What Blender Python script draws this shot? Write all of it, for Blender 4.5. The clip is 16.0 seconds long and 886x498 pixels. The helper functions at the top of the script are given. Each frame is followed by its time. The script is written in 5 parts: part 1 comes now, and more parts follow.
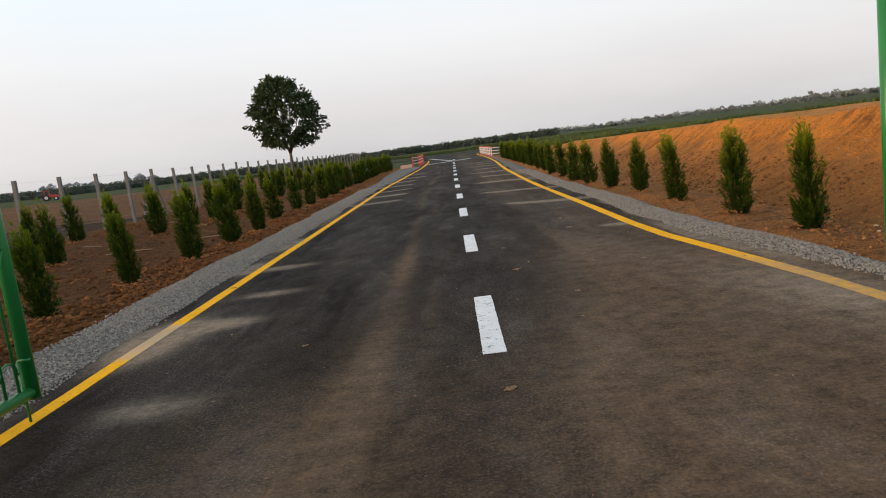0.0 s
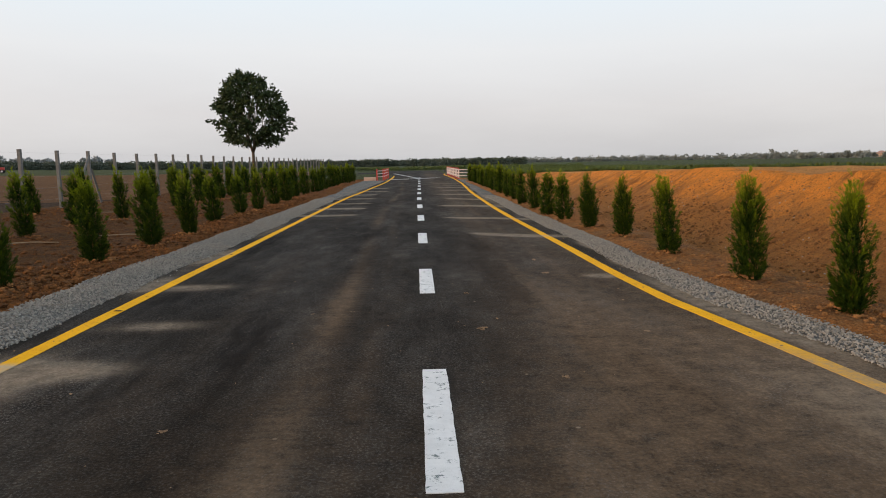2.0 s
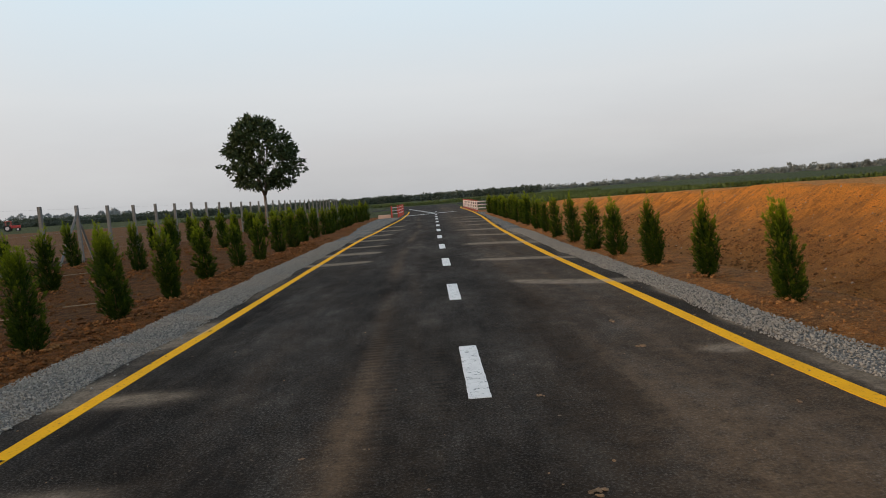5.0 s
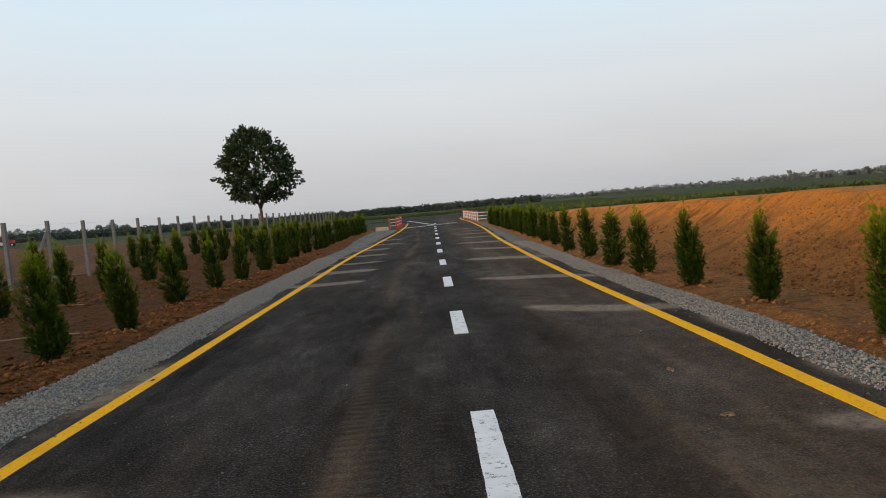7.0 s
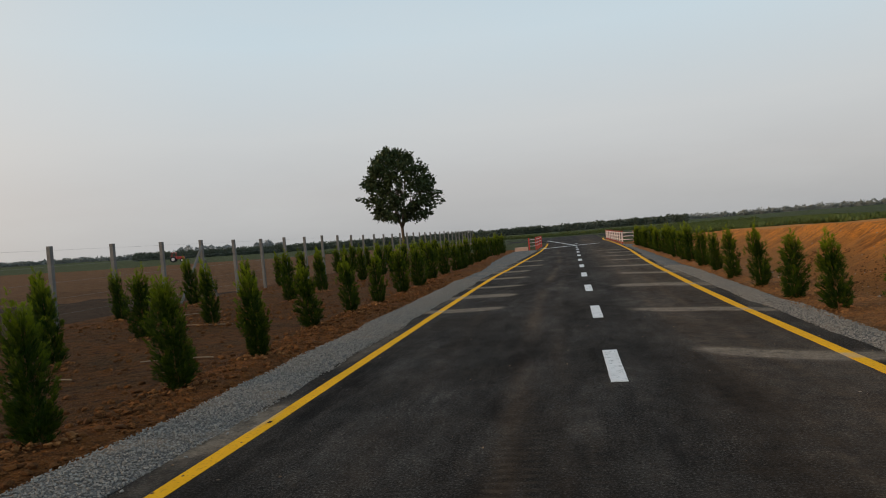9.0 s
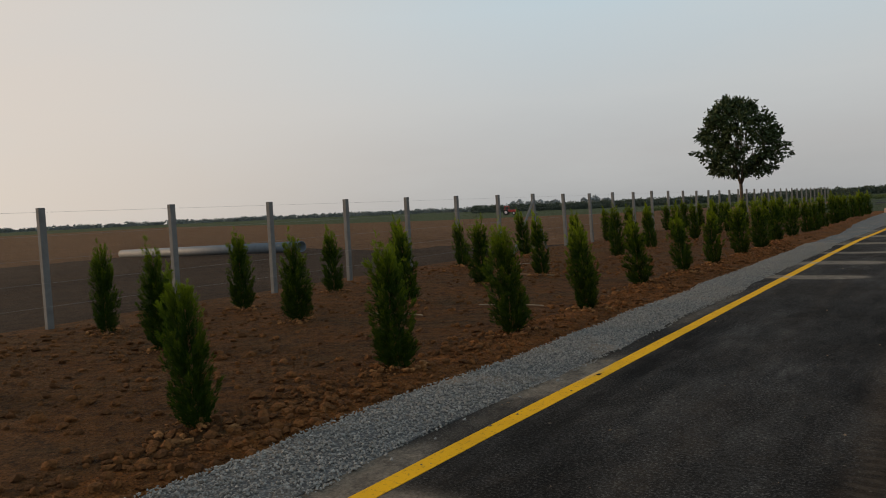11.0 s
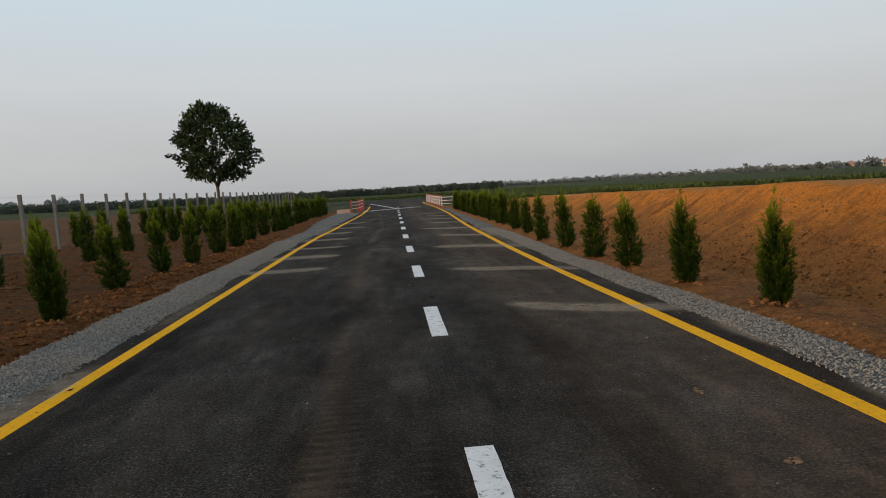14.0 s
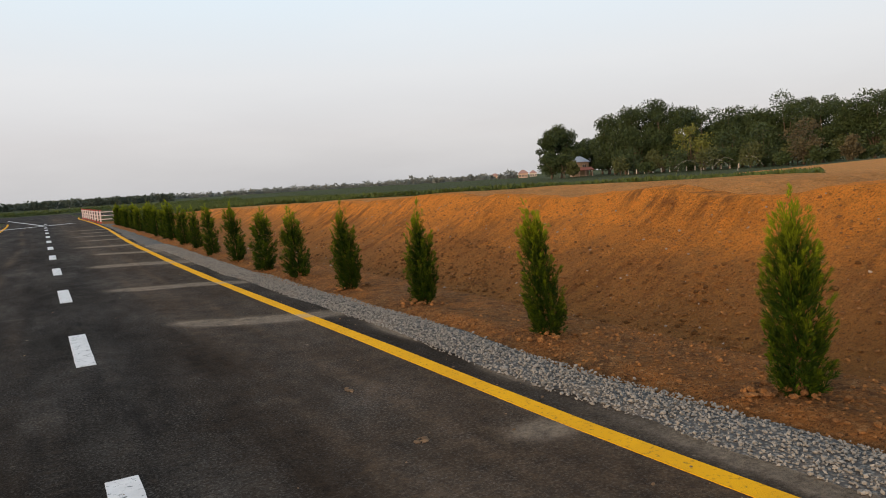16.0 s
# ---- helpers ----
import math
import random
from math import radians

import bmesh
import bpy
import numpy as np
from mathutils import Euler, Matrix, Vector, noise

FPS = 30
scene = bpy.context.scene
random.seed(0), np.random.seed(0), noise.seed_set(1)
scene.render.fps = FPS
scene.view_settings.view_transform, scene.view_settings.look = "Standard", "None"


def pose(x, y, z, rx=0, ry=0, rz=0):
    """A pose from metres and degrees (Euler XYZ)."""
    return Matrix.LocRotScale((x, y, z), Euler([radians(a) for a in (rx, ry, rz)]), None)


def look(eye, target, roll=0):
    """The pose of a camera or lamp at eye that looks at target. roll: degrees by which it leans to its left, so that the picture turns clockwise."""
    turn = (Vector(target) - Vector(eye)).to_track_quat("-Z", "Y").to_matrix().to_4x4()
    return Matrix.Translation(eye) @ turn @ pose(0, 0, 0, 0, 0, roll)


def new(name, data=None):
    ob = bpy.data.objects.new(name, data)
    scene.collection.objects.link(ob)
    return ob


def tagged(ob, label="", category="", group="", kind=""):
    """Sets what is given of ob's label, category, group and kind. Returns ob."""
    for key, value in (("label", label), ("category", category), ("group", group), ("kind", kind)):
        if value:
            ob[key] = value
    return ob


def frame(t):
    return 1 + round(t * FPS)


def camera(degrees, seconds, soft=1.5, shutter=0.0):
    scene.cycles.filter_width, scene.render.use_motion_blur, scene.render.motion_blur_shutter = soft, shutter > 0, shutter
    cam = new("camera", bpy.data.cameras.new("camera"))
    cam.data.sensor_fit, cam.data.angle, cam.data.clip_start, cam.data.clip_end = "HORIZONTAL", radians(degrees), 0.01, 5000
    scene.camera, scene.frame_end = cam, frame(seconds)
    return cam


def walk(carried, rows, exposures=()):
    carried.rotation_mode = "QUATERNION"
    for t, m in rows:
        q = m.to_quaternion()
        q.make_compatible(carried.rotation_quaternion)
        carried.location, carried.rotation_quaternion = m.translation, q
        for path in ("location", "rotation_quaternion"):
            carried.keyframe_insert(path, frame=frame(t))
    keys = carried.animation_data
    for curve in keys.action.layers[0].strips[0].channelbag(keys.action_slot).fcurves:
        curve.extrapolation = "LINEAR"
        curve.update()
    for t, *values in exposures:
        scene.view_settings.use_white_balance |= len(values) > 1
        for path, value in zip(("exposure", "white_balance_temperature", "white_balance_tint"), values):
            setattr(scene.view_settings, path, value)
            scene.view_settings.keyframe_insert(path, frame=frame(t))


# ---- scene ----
cam = camera(64.8, 16.0, 1.0)
PATH = [
    (0, (-0.151, -0.234, 1.545), (-0.203, 1.744, 1.254), -7.4),
    (0.5, (-0.076, 0.244, 1.535), (-0.023, 2.224, 1.257), -4.0),
    (1, (-0.102, 0.725, 1.535), (0.092, 2.698, 1.269), -5.3),
    (1.5, (-0.078, 1.213, 1.515), (0.063, 3.193, 1.27), -3.7),
    (2, (-0.101, 1.685, 1.516), (-0.029, 3.668, 1.267), -1.0),
    (2.5, (-0.18, 2.169, 1.55), (-0.125, 4.155, 1.321), -2.9),
    (3, (-0.214, 2.634, 1.564), (-0.233, 4.627, 1.403), -3.2),
    (3.5, (-0.232, 3.085, 1.541), (-0.159, 5.077, 1.374), -3.2),
    (4, (-0.274, 3.515, 1.55), (-0.185, 5.496, 1.294), -3.1),
    (4.2, (-0.262, 3.706, 1.563), (-0.224, 5.698, 1.38), -3.9),
    (6.3, (-0.306, 5.705, 1.542), (-0.268, 7.699, 1.396), -4.8),
    (6.5, (-0.31, 5.899, 1.548), (-0.203, 7.891, 1.394), -5.0),
    (7, (-0.272, 6.357, 1.554), (-0.24, 8.353, 1.431), -4.8),
    (7.5, (-0.279, 6.783, 1.54), (-0.199, 8.777, 1.42), -4.7),
    (8, (-0.303, 7.116, 1.587), (-0.317, 9.113, 1.466), -6.3),
    (8.5, (-0.292, 7.41, 1.588), (-0.435, 9.403, 1.495), -4.2),
    (9, (-0.397, 7.481, 1.609), (-0.753, 9.449, 1.573), -4.6),
    (9.5, (-0.506, 7.522, 1.589), (-1.305, 9.353, 1.493), -3.3),
    (9.7, (-0.545, 7.512, 1.591), (-1.507, 9.262, 1.482), -2.7),
    (10.75, (-0.53, 7.55, 1.59), (-1.76, 9.122, 1.486), -3.4),
    (11.8, (-0.467, 7.54, 1.567), (-1.238, 9.384, 1.481), -4.3),
    (12, (-0.465, 7.56, 1.575), (-1.105, 9.452, 1.469), -4.5),
    (12.5, (-0.437, 7.517, 1.579), (-0.796, 9.48, 1.444), -4.7),
    (13, (-0.414, 7.497, 1.548), (-0.453, 9.492, 1.41), -4.1),
    (13.5, (-0.445, 7.479, 1.555), (-0.366, 9.471, 1.394), -3.9),
    (14, (-0.434, 7.471, 1.555), (-0.292, 9.458, 1.379), -3.3),
    (14.5, (-0.382, 7.404, 1.561), (-0.023, 9.361, 1.358), -3.6),
    (15, (-0.316, 7.349, 1.566), (0.312, 9.236, 1.351), -3.4),
    (15.5, (-0.273, 7.302, 1.574), (0.59, 9.095, 1.375), -3.3),
    (16, (-0.256, 7.264, 1.567), (0.736, 8.989, 1.369), -3.6),
]
EXPOSURES = [(0.0, 0.26, 6700, 13), (1.5, 0.15, 6700, 13), (2.5, 0.12, 6600, 12), (4.0, -0.09, 6550, 11), (7.0, -0.04, 6500, 11), (8.5, -0.26, 6550, 10), (9.5, -0.38, 6600, 10), (12.0, -0.48, 6600, 9), (13.0, -0.28, 6500, 10), (14.0, -0.28, 6500, 10), (14.5, -0.17, 6500, 11), (15.2, 0.0, 6600, 12), (16.0, 0.07, 6650, 13)]
walk(cam, [(t, look(eye, target, roll)) for t, eye, target, roll in PATH], EXPOSURES)

# ---- sky, sun ----
SUN_DIR = Vector((-0.93, -0.30, 0.15)).normalized()
world = bpy.data.worlds.new("dusk_sky")
scene.world = world
world.use_nodes = True
wt = world.node_tree
wt.nodes.clear()


def wnode(kind, **kw):
    n = wt.nodes.new(kind)
    for k, v in kw.items():
        n.inputs[k].default_value = v
    return n


w_out = wnode("ShaderNodeOutputWorld")
w_co = wnode("ShaderNodeTexCoord")
w_sep = wnode("ShaderNodeSeparateXYZ")
wt.links.new(w_co.outputs["Generated"], w_sep.inputs[0])
w_ramp = wnode("ShaderNodeValToRGB")
wt.links.new(w_sep.outputs["Z"], w_ramp.inputs[0])
stops = [(0.0, (0.49, 0.505, 0.525)), (0.07, (0.61, 0.612, 0.625)), (0.15, (0.705, 0.735, 0.755)), (0.27, (0.695, 0.825, 0.905)), (1.0, (0.42, 0.60, 0.78))]
el = w_ramp.color_ramp.elements
while len(el) < len(stops):
    el.new(0.5)
for e, (p, c) in zip(el, stops):
    e.position, e.color = p, (*c, 1)
w_dot = wt.nodes.new("ShaderNodeVectorMath")
w_dot.operation = "DOT_PRODUCT"
w_dot.inputs[1].default_value = SUN_DIR
wt.links.new(w_co.outputs["Generated"], w_dot.inputs[0])
w_map = wnode("ShaderNodeMapRange", **{"From Min": 0.12, "From Max": 1.0, "To Min": 0.0, "To Max": 1.0})
w_map.interpolation_type = "SMOOTHSTEP"
wt.links.new(w_dot.outputs["Value"], w_map.inputs["Value"])
w_mix = wt.nodes.new("ShaderNodeMix")
w_mix.data_type = "RGBA"
wt.links.new(w_map.outputs[0], w_mix.inputs[0])
wt.links.new(w_ramp.outputs[0], w_mix.inputs[6])
w_mix.inputs[7].default_value = (0.955, 0.84, 0.75, 1)
w_sky = wt.nodes.new("ShaderNodeTexSky")
w_sky.sky_type = "NISHITA"
w_sky.sun_disc = False
w_sky.sun_elevation = math.asin(SUN_DIR.z)
w_sky.sun_rotation = math.atan2(SUN_DIR.x, SUN_DIR.y)
w_str = wt.nodes.new("ShaderNodeVectorMath")
w_str.operation = "MULTIPLY"
w_str.inputs[1].default_value = (1.0, 1.4, 5.0)
wt.links.new(w_co.outputs["Generated"], w_str.inputs[0])
w_noise = wnode("ShaderNodeTexNoise", Scale=2.2, Detail=6.0, Roughness=0.6)
wt.links.new(w_str.outputs[0], w_noise.inputs["Vector"])
w_haze = wnode("ShaderNodeMapRange", **{"From Min": 0.42, "From Max": 0.75, "To Min": 0.0, "To Max": 0.22})
wt.links.new(w_noise.outputs[0], w_haze.inputs["Value"])
w_cloud = wt.nodes.new("ShaderNodeMix")
w_cloud.data_type = "RGBA"
wt.links.new(w_haze.outputs[0], w_cloud.inputs[0])
wt.links.new(w_mix.outputs[2], w_cloud.inputs[6])
w_cloud.inputs[7].default_value = (0.80, 0.82, 0.83, 1)
w_bg1 = wnode("ShaderNodeBackground", Strength=1.0)
w_bg2 = wnode("ShaderNodeBackground", Strength=0.008)
wt.links.new(w_cloud.outputs[2], w_bg1.inputs[0])
wt.links.new(w_sky.outputs[0], w_bg2.inputs[0])
w_add = wt.nodes.new("ShaderNodeAddShader")
wt.links.new(w_bg1.outputs[0], w_add.inputs[0])
wt.links.new(w_bg2.outputs[0], w_add.inputs[1])
wt.links.new(w_add.outputs[0], w_out.inputs[0])

sun = new("sun", bpy.data.lights.new("sun", "SUN"))
sun.data.energy, sun.data.angle, sun.data.color = 3.0, radians(24), (1.0, 0.70, 0.43)
sun.matrix_world = look(SUN_DIR * 100, (0, 0, 0))


# ---- materials ----
class Mat:
    """A small builder for node materials."""

    def __init__(self, name, rough=0.9, metal=0.0, spec=0.3):
        self.m = bpy.data.materials.new(name)
        self.m.use_nodes = True
        self.t = self.m.node_tree
        self.b = self.t.nodes["Principled BSDF"]
        self.b.inputs["Roughness"].default_value = rough
        self.b.inputs["Metallic"].default_value = metal
        self.b.inputs["Specular IOR Level"].default_value = spec
        self.co = self.t.nodes.new("ShaderNodeNewGeometry").outputs["Position"]

    def n(self, kind):
        return self.t.nodes.new(kind)

    def ln(self, a, b):
        self.t.links.new(a, b)

    def local(self):
        self.co = self.n("ShaderNodeTexCoord").outputs["Object"]
        return self

    def stretch(self, sx, sy, sz):
        v = self.n("ShaderNodeVectorMath")
        v.operation = "MULTIPLY"
        v.inputs[1].default_value = (sx, sy, sz)
        self.ln(self.co, v.inputs[0])
        return v.outputs[0]

    def noise(self, scale, detail=4.0, rough=0.6, co=None, lo=0.3, hi=0.7, a=0.0, b=1.0):
        t = self.n("ShaderNodeTexNoise")
        t.inputs["Scale"].default_value = scale
        t.inputs["Detail"].default_value = detail
        t.inputs["Roughness"].default_value = rough
        self.ln(co or self.co, t.inputs["Vector"])
        return self.ramp(t.outputs[0], lo, hi, a, b)

    def cells(self, scale, lo, hi, co=None):
        t = self.n("ShaderNodeTexVoronoi")
        t.inputs["Scale"].default_value = scale
        self.ln(co or self.co, t.inputs["Vector"])
        return self.ramp(t.outputs["Distance"], lo, hi)

    def ramp(self, v, lo, hi, a=0.0, b=1.0):
        r = self.n("ShaderNodeMapRange")
        for k, x in zip((1, 2, 3, 4), (lo, hi, a, b)):
            r.inputs[k].default_value = x
        self.ln(v, r.inputs[0])
        return r.outputs[0]

    def attr(self, name):
        a = self.n("ShaderNodeAttribute")
        a.attribute_name = name
        return a.outputs["Fac"]

    def island(self):
        return self.n("ShaderNodeNewGeometry").outputs["Random Per Island"]

    def each(self):
        return self.n("ShaderNodeObjectInfo").outputs["Random"]

    def math(self, op, a, b):
        m = self.n("ShaderNodeMath")
        m.operation = op
        for i, v in enumerate((a, b)):
            if isinstance(v, (int, float)):
                m.inputs[i].default_value = v
            else:
                self.ln(v, m.inputs[i])
        m.use_clamp = True
        return m.outputs[0]

    def mix(self, f, a, b):
        m = self.n("ShaderNodeMix")
        m.data_type = "RGBA"
        if isinstance(f, float):
            m.inputs[0].default_value = f
        else:
            self.ln(f, m.inputs[0])
        for i, c in ((6, a), (7, b)):
            if isinstance(c, tuple):
                m.inputs[i].default_value = (*c, 1)
            else:
                self.ln(c, m.inputs[i])
        return m.outputs[2]

    def scale(self, c, f):
        v = self.n("ShaderNodeVectorMath")
        v.operation = "SCALE"
        self.ln(c, v.inputs[0])
        self.ln(f, v.inputs["Scale"])
        return v.outputs[0]

    def color(self, c):
        if isinstance(c, tuple):
            self.b.inputs["Base Color"].default_value = (*c, 1)
        else:
            self.ln(c, self.b.inputs["Base Color"])
        return self

    def bump(self, h, dist, strength=1.0):
        b = self.n("ShaderNodeBump")
        b.inputs["Distance"].default_value = dist
        b.inputs["Strength"].default_value = strength
        self.ln(h, b.inputs["Height"])
        self.ln(b.outputs[0], self.b.inputs["Normal"])
        return self


def make_asphalt():
    """Worn asphalt: long soft blotches, wheel polish, grain, brown dust and washed-in sand."""
    k = Mat("asphalt", 0.92, 0, 0.06)
    c = k.mix(k.noise(0.45, 5, 0.65, k.stretch(1.0, 0.35, 1.0), 0.36, 0.64), (0.0125, 0.012, 0.0118), (0.037, 0.034, 0.0305))
    c = k.mix(k.noise(1.7, 6, 0.7, k.stretch(1.0, 0.30, 1.0), 0.48, 0.68), c, (0.056, 0.052, 0.047))
    c = k.mix(k.noise(1.25, 6, 0.7, k.stretch(1.3, 0.28, 1.0), 0.47, 0.62), c, (0.0095, 0.0095, 0.0102))
    c = k.mix(k.noise(3.6, 7, 0.75, k.stretch(1.0, 0.4, 1.0), 0.53, 0.70), c, (0.050, 0.040, 0.031))
    c = k.mix(k.math("MULTIPLY", k.noise(55, 3, 0.7, None, 0.50, 0.62), 0.9), c, (0.110, 0.104, 0.096))
    c = k.mix(k.math("MULTIPLY", k.noise(30, 6, 0.85, None, 0.48, 0.60), 0.9), c, (0.005, 0.005, 0.005))
    c = k.mix(k.math("MULTIPLY", k.noise(15, 7, 0.86, None, 0.55, 0.66), 0.8), c, (0.070, 0.056, 0.044))
    c = k.mix(k.noise(0.75, 5, 0.7, k.stretch(1.9, 0.30, 1.0), 0.53, 0.66), c, (0.0078, 0.0078, 0.0084))
    c = k.mix(k.cells(1.7, 0.030, 0.018), c, (0.30, 0.24, 0.18))
    c = k.mix(k.math("MULTIPLY", k.cells(4.3, 0.050, 0.03), k.noise(1.3, 4, 0.6, None, 0.5, 0.62)), c, (0.20, 0.165, 0.13))
    c = k.mix(k.math("MULTIPLY", k.cells(15, 0.17, 0.08), k.noise(2.6, 5, 0.7, None, 0.42, 0.62)), c, (0.13, 0.112, 0.094))
    c = k.scale(c, k.noise(0.8, 5, 0.65, k.stretch(1.0, 0.33, 1.0), 0.36, 0.64, 0.36, 1.14))
    c = k.scale(c, k.noise(3.1, 6, 0.7, k.stretch(1.0, 0.5, 1.0), 0.34, 0.66, 0.72, 1.5))
    fine = k.math("MULTIPLY", k.noise(5.0, 8, 0.78, None, 0.22, 0.78), k.noise(34, 5, 0.7, None, 0.05, 0.70))
    d = k.math("MULTIPLY", k.math("MULTIPLY", k.attr("dust"), 2.6), fine)
    c = k.mix(d, c, (0.30, 0.200, 0.122))
    wash = k.math("MULTIPLY", k.math("MULTIPLY", k.attr("pale"), 3.6), fine)
    c = k.mix(wash, c, (0.43, 0.35, 0.265))
    w = k.n("ShaderNodeTexWave")
    w.bands_direction = "Y"
    w.inputs["Scale"].default_value = 2.6
    w.inputs["Distortion"].default_value = 2.2
    w.inputs["Detail"].default_value = 3.0
    k.ln(k.co, w.inputs["Vector"])
    ribs = k.math("MULTIPLY", k.math("MULTIPLY", k.ramp(w.outputs[1], 0.35, 0.8), k.attr("tread")), k.noise(6, 5, 0.7))
    c = k.mix(k.math("MULTIPLY", ribs, 0.95), c, (0.14, 0.105, 0.072))
    k.color(c)
    return k.bump(k.noise(70, 5, 0.75), 0.008, 1.0).m


def make_yellow():
    k = Mat("yellow_line_paint", 0.9, 0, 0.08)
    c = k.mix(k.noise(3.0, 5, 0.6), (0.80, 0.41, 0.010), (0.69, 0.34, 0.012))
    c = k.mix(k.noise(28, 5, 0.7, None, 0.56, 0.70), c, (0.28, 0.15, 0.03))
    c = k.mix(k.math("MULTIPLY", k.math("MULTIPLY", k.ramp(k.attr("dust"), 0.28, 0.9), 1.3), k.noise(9.0, 8, 0.75, None, 0.25, 0.6)), c, (0.36, 0.24, 0.12))
    c = k.mix(k.math("MULTIPLY", k.math("MULTIPLY", k.ramp(k.attr("pale"), 0.35, 1.0), 1.4), k.noise(7.0, 8, 0.75, None, 0.25, 0.6)), c, (0.44, 0.34, 0.23))
    return k.color(c).bump(k.noise(120, 3), 0.004, 0.5).m


def make_white():
    k = Mat("white_line_paint", 0.65, 0, 0.3)
    c = k.mix(k.noise(6.0, 5, 0.7), (0.72, 0.72, 0.72), (0.58, 0.58, 0.58))
    c = k.mix(k.noise(11, 8, 0.8, k.stretch(1, 1.4, 1), 0.56, 0.61), c, (0.09, 0.12, 0.12))
    return k.color(c).bump(k.noise(120, 3), 0.004, 0.5).m


def make_soil(name, a, b, dark, crumb, fine_scale=1.0):
    k = Mat(name, 0.97, 0, 0.1)
    c = k.mix(k.noise(0.8 * fine_scale, 6, 0.7, None, 0.38, 0.62), a, b)
    c = k.mix(k.noise(4.5 * fine_scale, 8, 0.8, None, 0.44, 0.64), c, dark)
    c = k.mix(k.noise(2.4 * fine_scale, 9, 0.82, None, 0.50, 0.66), c, a)
    c = k.mix(k.noise(19 * fine_scale, 5, 0.8, None, 0.52, 0.68), c, crumb)
    c = k.mix(k.noise(42 * fine_scale, 4, 0.75, None, 0.52, 0.66), c, tuple(0.7 * v for v in dark))
    k.color(c)
    h = k.math("ADD", k.math("MULTIPLY", k.noise(7 * fine_scale, 10, 0.85, None, 0.2, 0.8), 0.6), k.math("MULTIPLY", k.cells(26 * fine_scale, 0.7, 0.0), 0.4))
    return k.bump(h, 0.16 / fine_scale, 1.0).m


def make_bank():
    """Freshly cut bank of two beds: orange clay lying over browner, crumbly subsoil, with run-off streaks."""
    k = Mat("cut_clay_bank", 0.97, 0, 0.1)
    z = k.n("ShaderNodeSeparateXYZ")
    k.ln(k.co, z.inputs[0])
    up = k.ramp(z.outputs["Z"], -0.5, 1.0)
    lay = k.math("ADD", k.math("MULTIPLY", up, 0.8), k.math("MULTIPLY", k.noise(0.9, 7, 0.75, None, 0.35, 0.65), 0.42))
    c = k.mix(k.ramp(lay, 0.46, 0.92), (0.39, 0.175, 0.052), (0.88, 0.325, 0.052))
    # Darker streaks: run-off marks, also painting in relief shade that frontal sun hides.
    runs = k.math("MULTIPLY", k.noise(1.9, 8, 0.75, k.stretch(0.6, 1.8, 0.6), 0.47, 0.60), k.noise(0.5, 4, 0.6, None, 0.40, 0.58))
    c = k.mix(k.math("MULTIPLY", runs, 0.85), c, (0.22, 0.090, 0.028))
    c = k.mix(k.math("MULTIPLY", k.noise(2.6, 8, 0.8, None, 0.52, 0.68), 0.6), c, (0.62, 0.27, 0.066))
    c = k.mix(k.noise(7.0, 9, 0.84, None, 0.53, 0.70), c, (0.15, 0.066, 0.024))
    c = k.mix(k.noise(24, 5, 0.8, None, 0.55, 0.68), c, (0.46, 0.25, 0.10))
    c = k.mix(k.noise(48, 4, 0.75, None, 0.54, 0.66), c, (0.09, 0.045, 0.020))
    k.color(c)
    h = k.math("ADD", k.math("MULTIPLY", k.noise(5, 10, 0.86, None, 0.2, 0.8), 0.6), k.math("MULTIPLY", k.cells(17, 0.7, 0.0), 0.4))
    return k.bump(h, 0.24, 1.0).m


def make_leaf(name, dark, mid, tip, tip_amount=1.0):
    k = Mat(name, 0.6, 0, 0.25)
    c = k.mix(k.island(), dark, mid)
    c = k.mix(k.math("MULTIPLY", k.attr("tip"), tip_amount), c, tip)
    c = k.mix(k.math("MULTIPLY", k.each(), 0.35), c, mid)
    k.color(c)
    k.b.inputs["Subsurface Weight"].default_value = 0.0
    return k.m


def make_plain(name, a, b, rough=0.7, metal=0.0, scale=6.0, bump=0.003):
    k = Mat(name, rough, metal, 0.4)
    c = k.mix(k.noise(scale, 6, 0.7), a, b)
    k.color(c)
    return k.bump(k.noise(scale * 8, 4, 0.7), bump, 0.6).m


def make_gravel(name):
    k = Mat(name, 0.9, 0, 0.2)
    c = k.mix(k.noise(45, 2, 0.5), (0.12, 0.115, 0.105), (0.26, 0.248, 0.225))
    c = k.mix(k.cells(42, 0.34, 0.66), c, (0.07, 0.068, 0.066))
    c = k.mix(k.noise(1.2, 5, 0.6, None, 0.55, 0.8), c, (0.30, 0.22, 0.15))
    k.color(c)
    return k.bump(k.cells(42, 0.6, 0.0), 0.014, 1.0).m


def make_stone():
    k = Mat("crushed_stone", 0.9, 0, 0.25)
    c = k.mix(k.island(), (0.12, 0.112, 0.097), (0.38, 0.352, 0.305))
    c = k.mix(k.noise(40, 4, 0.7), c, (0.25, 0.238, 0.217))
    return k.color(c).m


def make_clod(name, a, b):
    k = Mat(name, 0.97, 0, 0.1)
    c = k.mix(k.island(), a, b)
    c = k.mix(k.noise(22, 5, 0.7), c, tuple(0.55 * v for v in a))
    return k.color(c).bump(k.noise(40, 6, 0.75), 0.02, 0.8).m


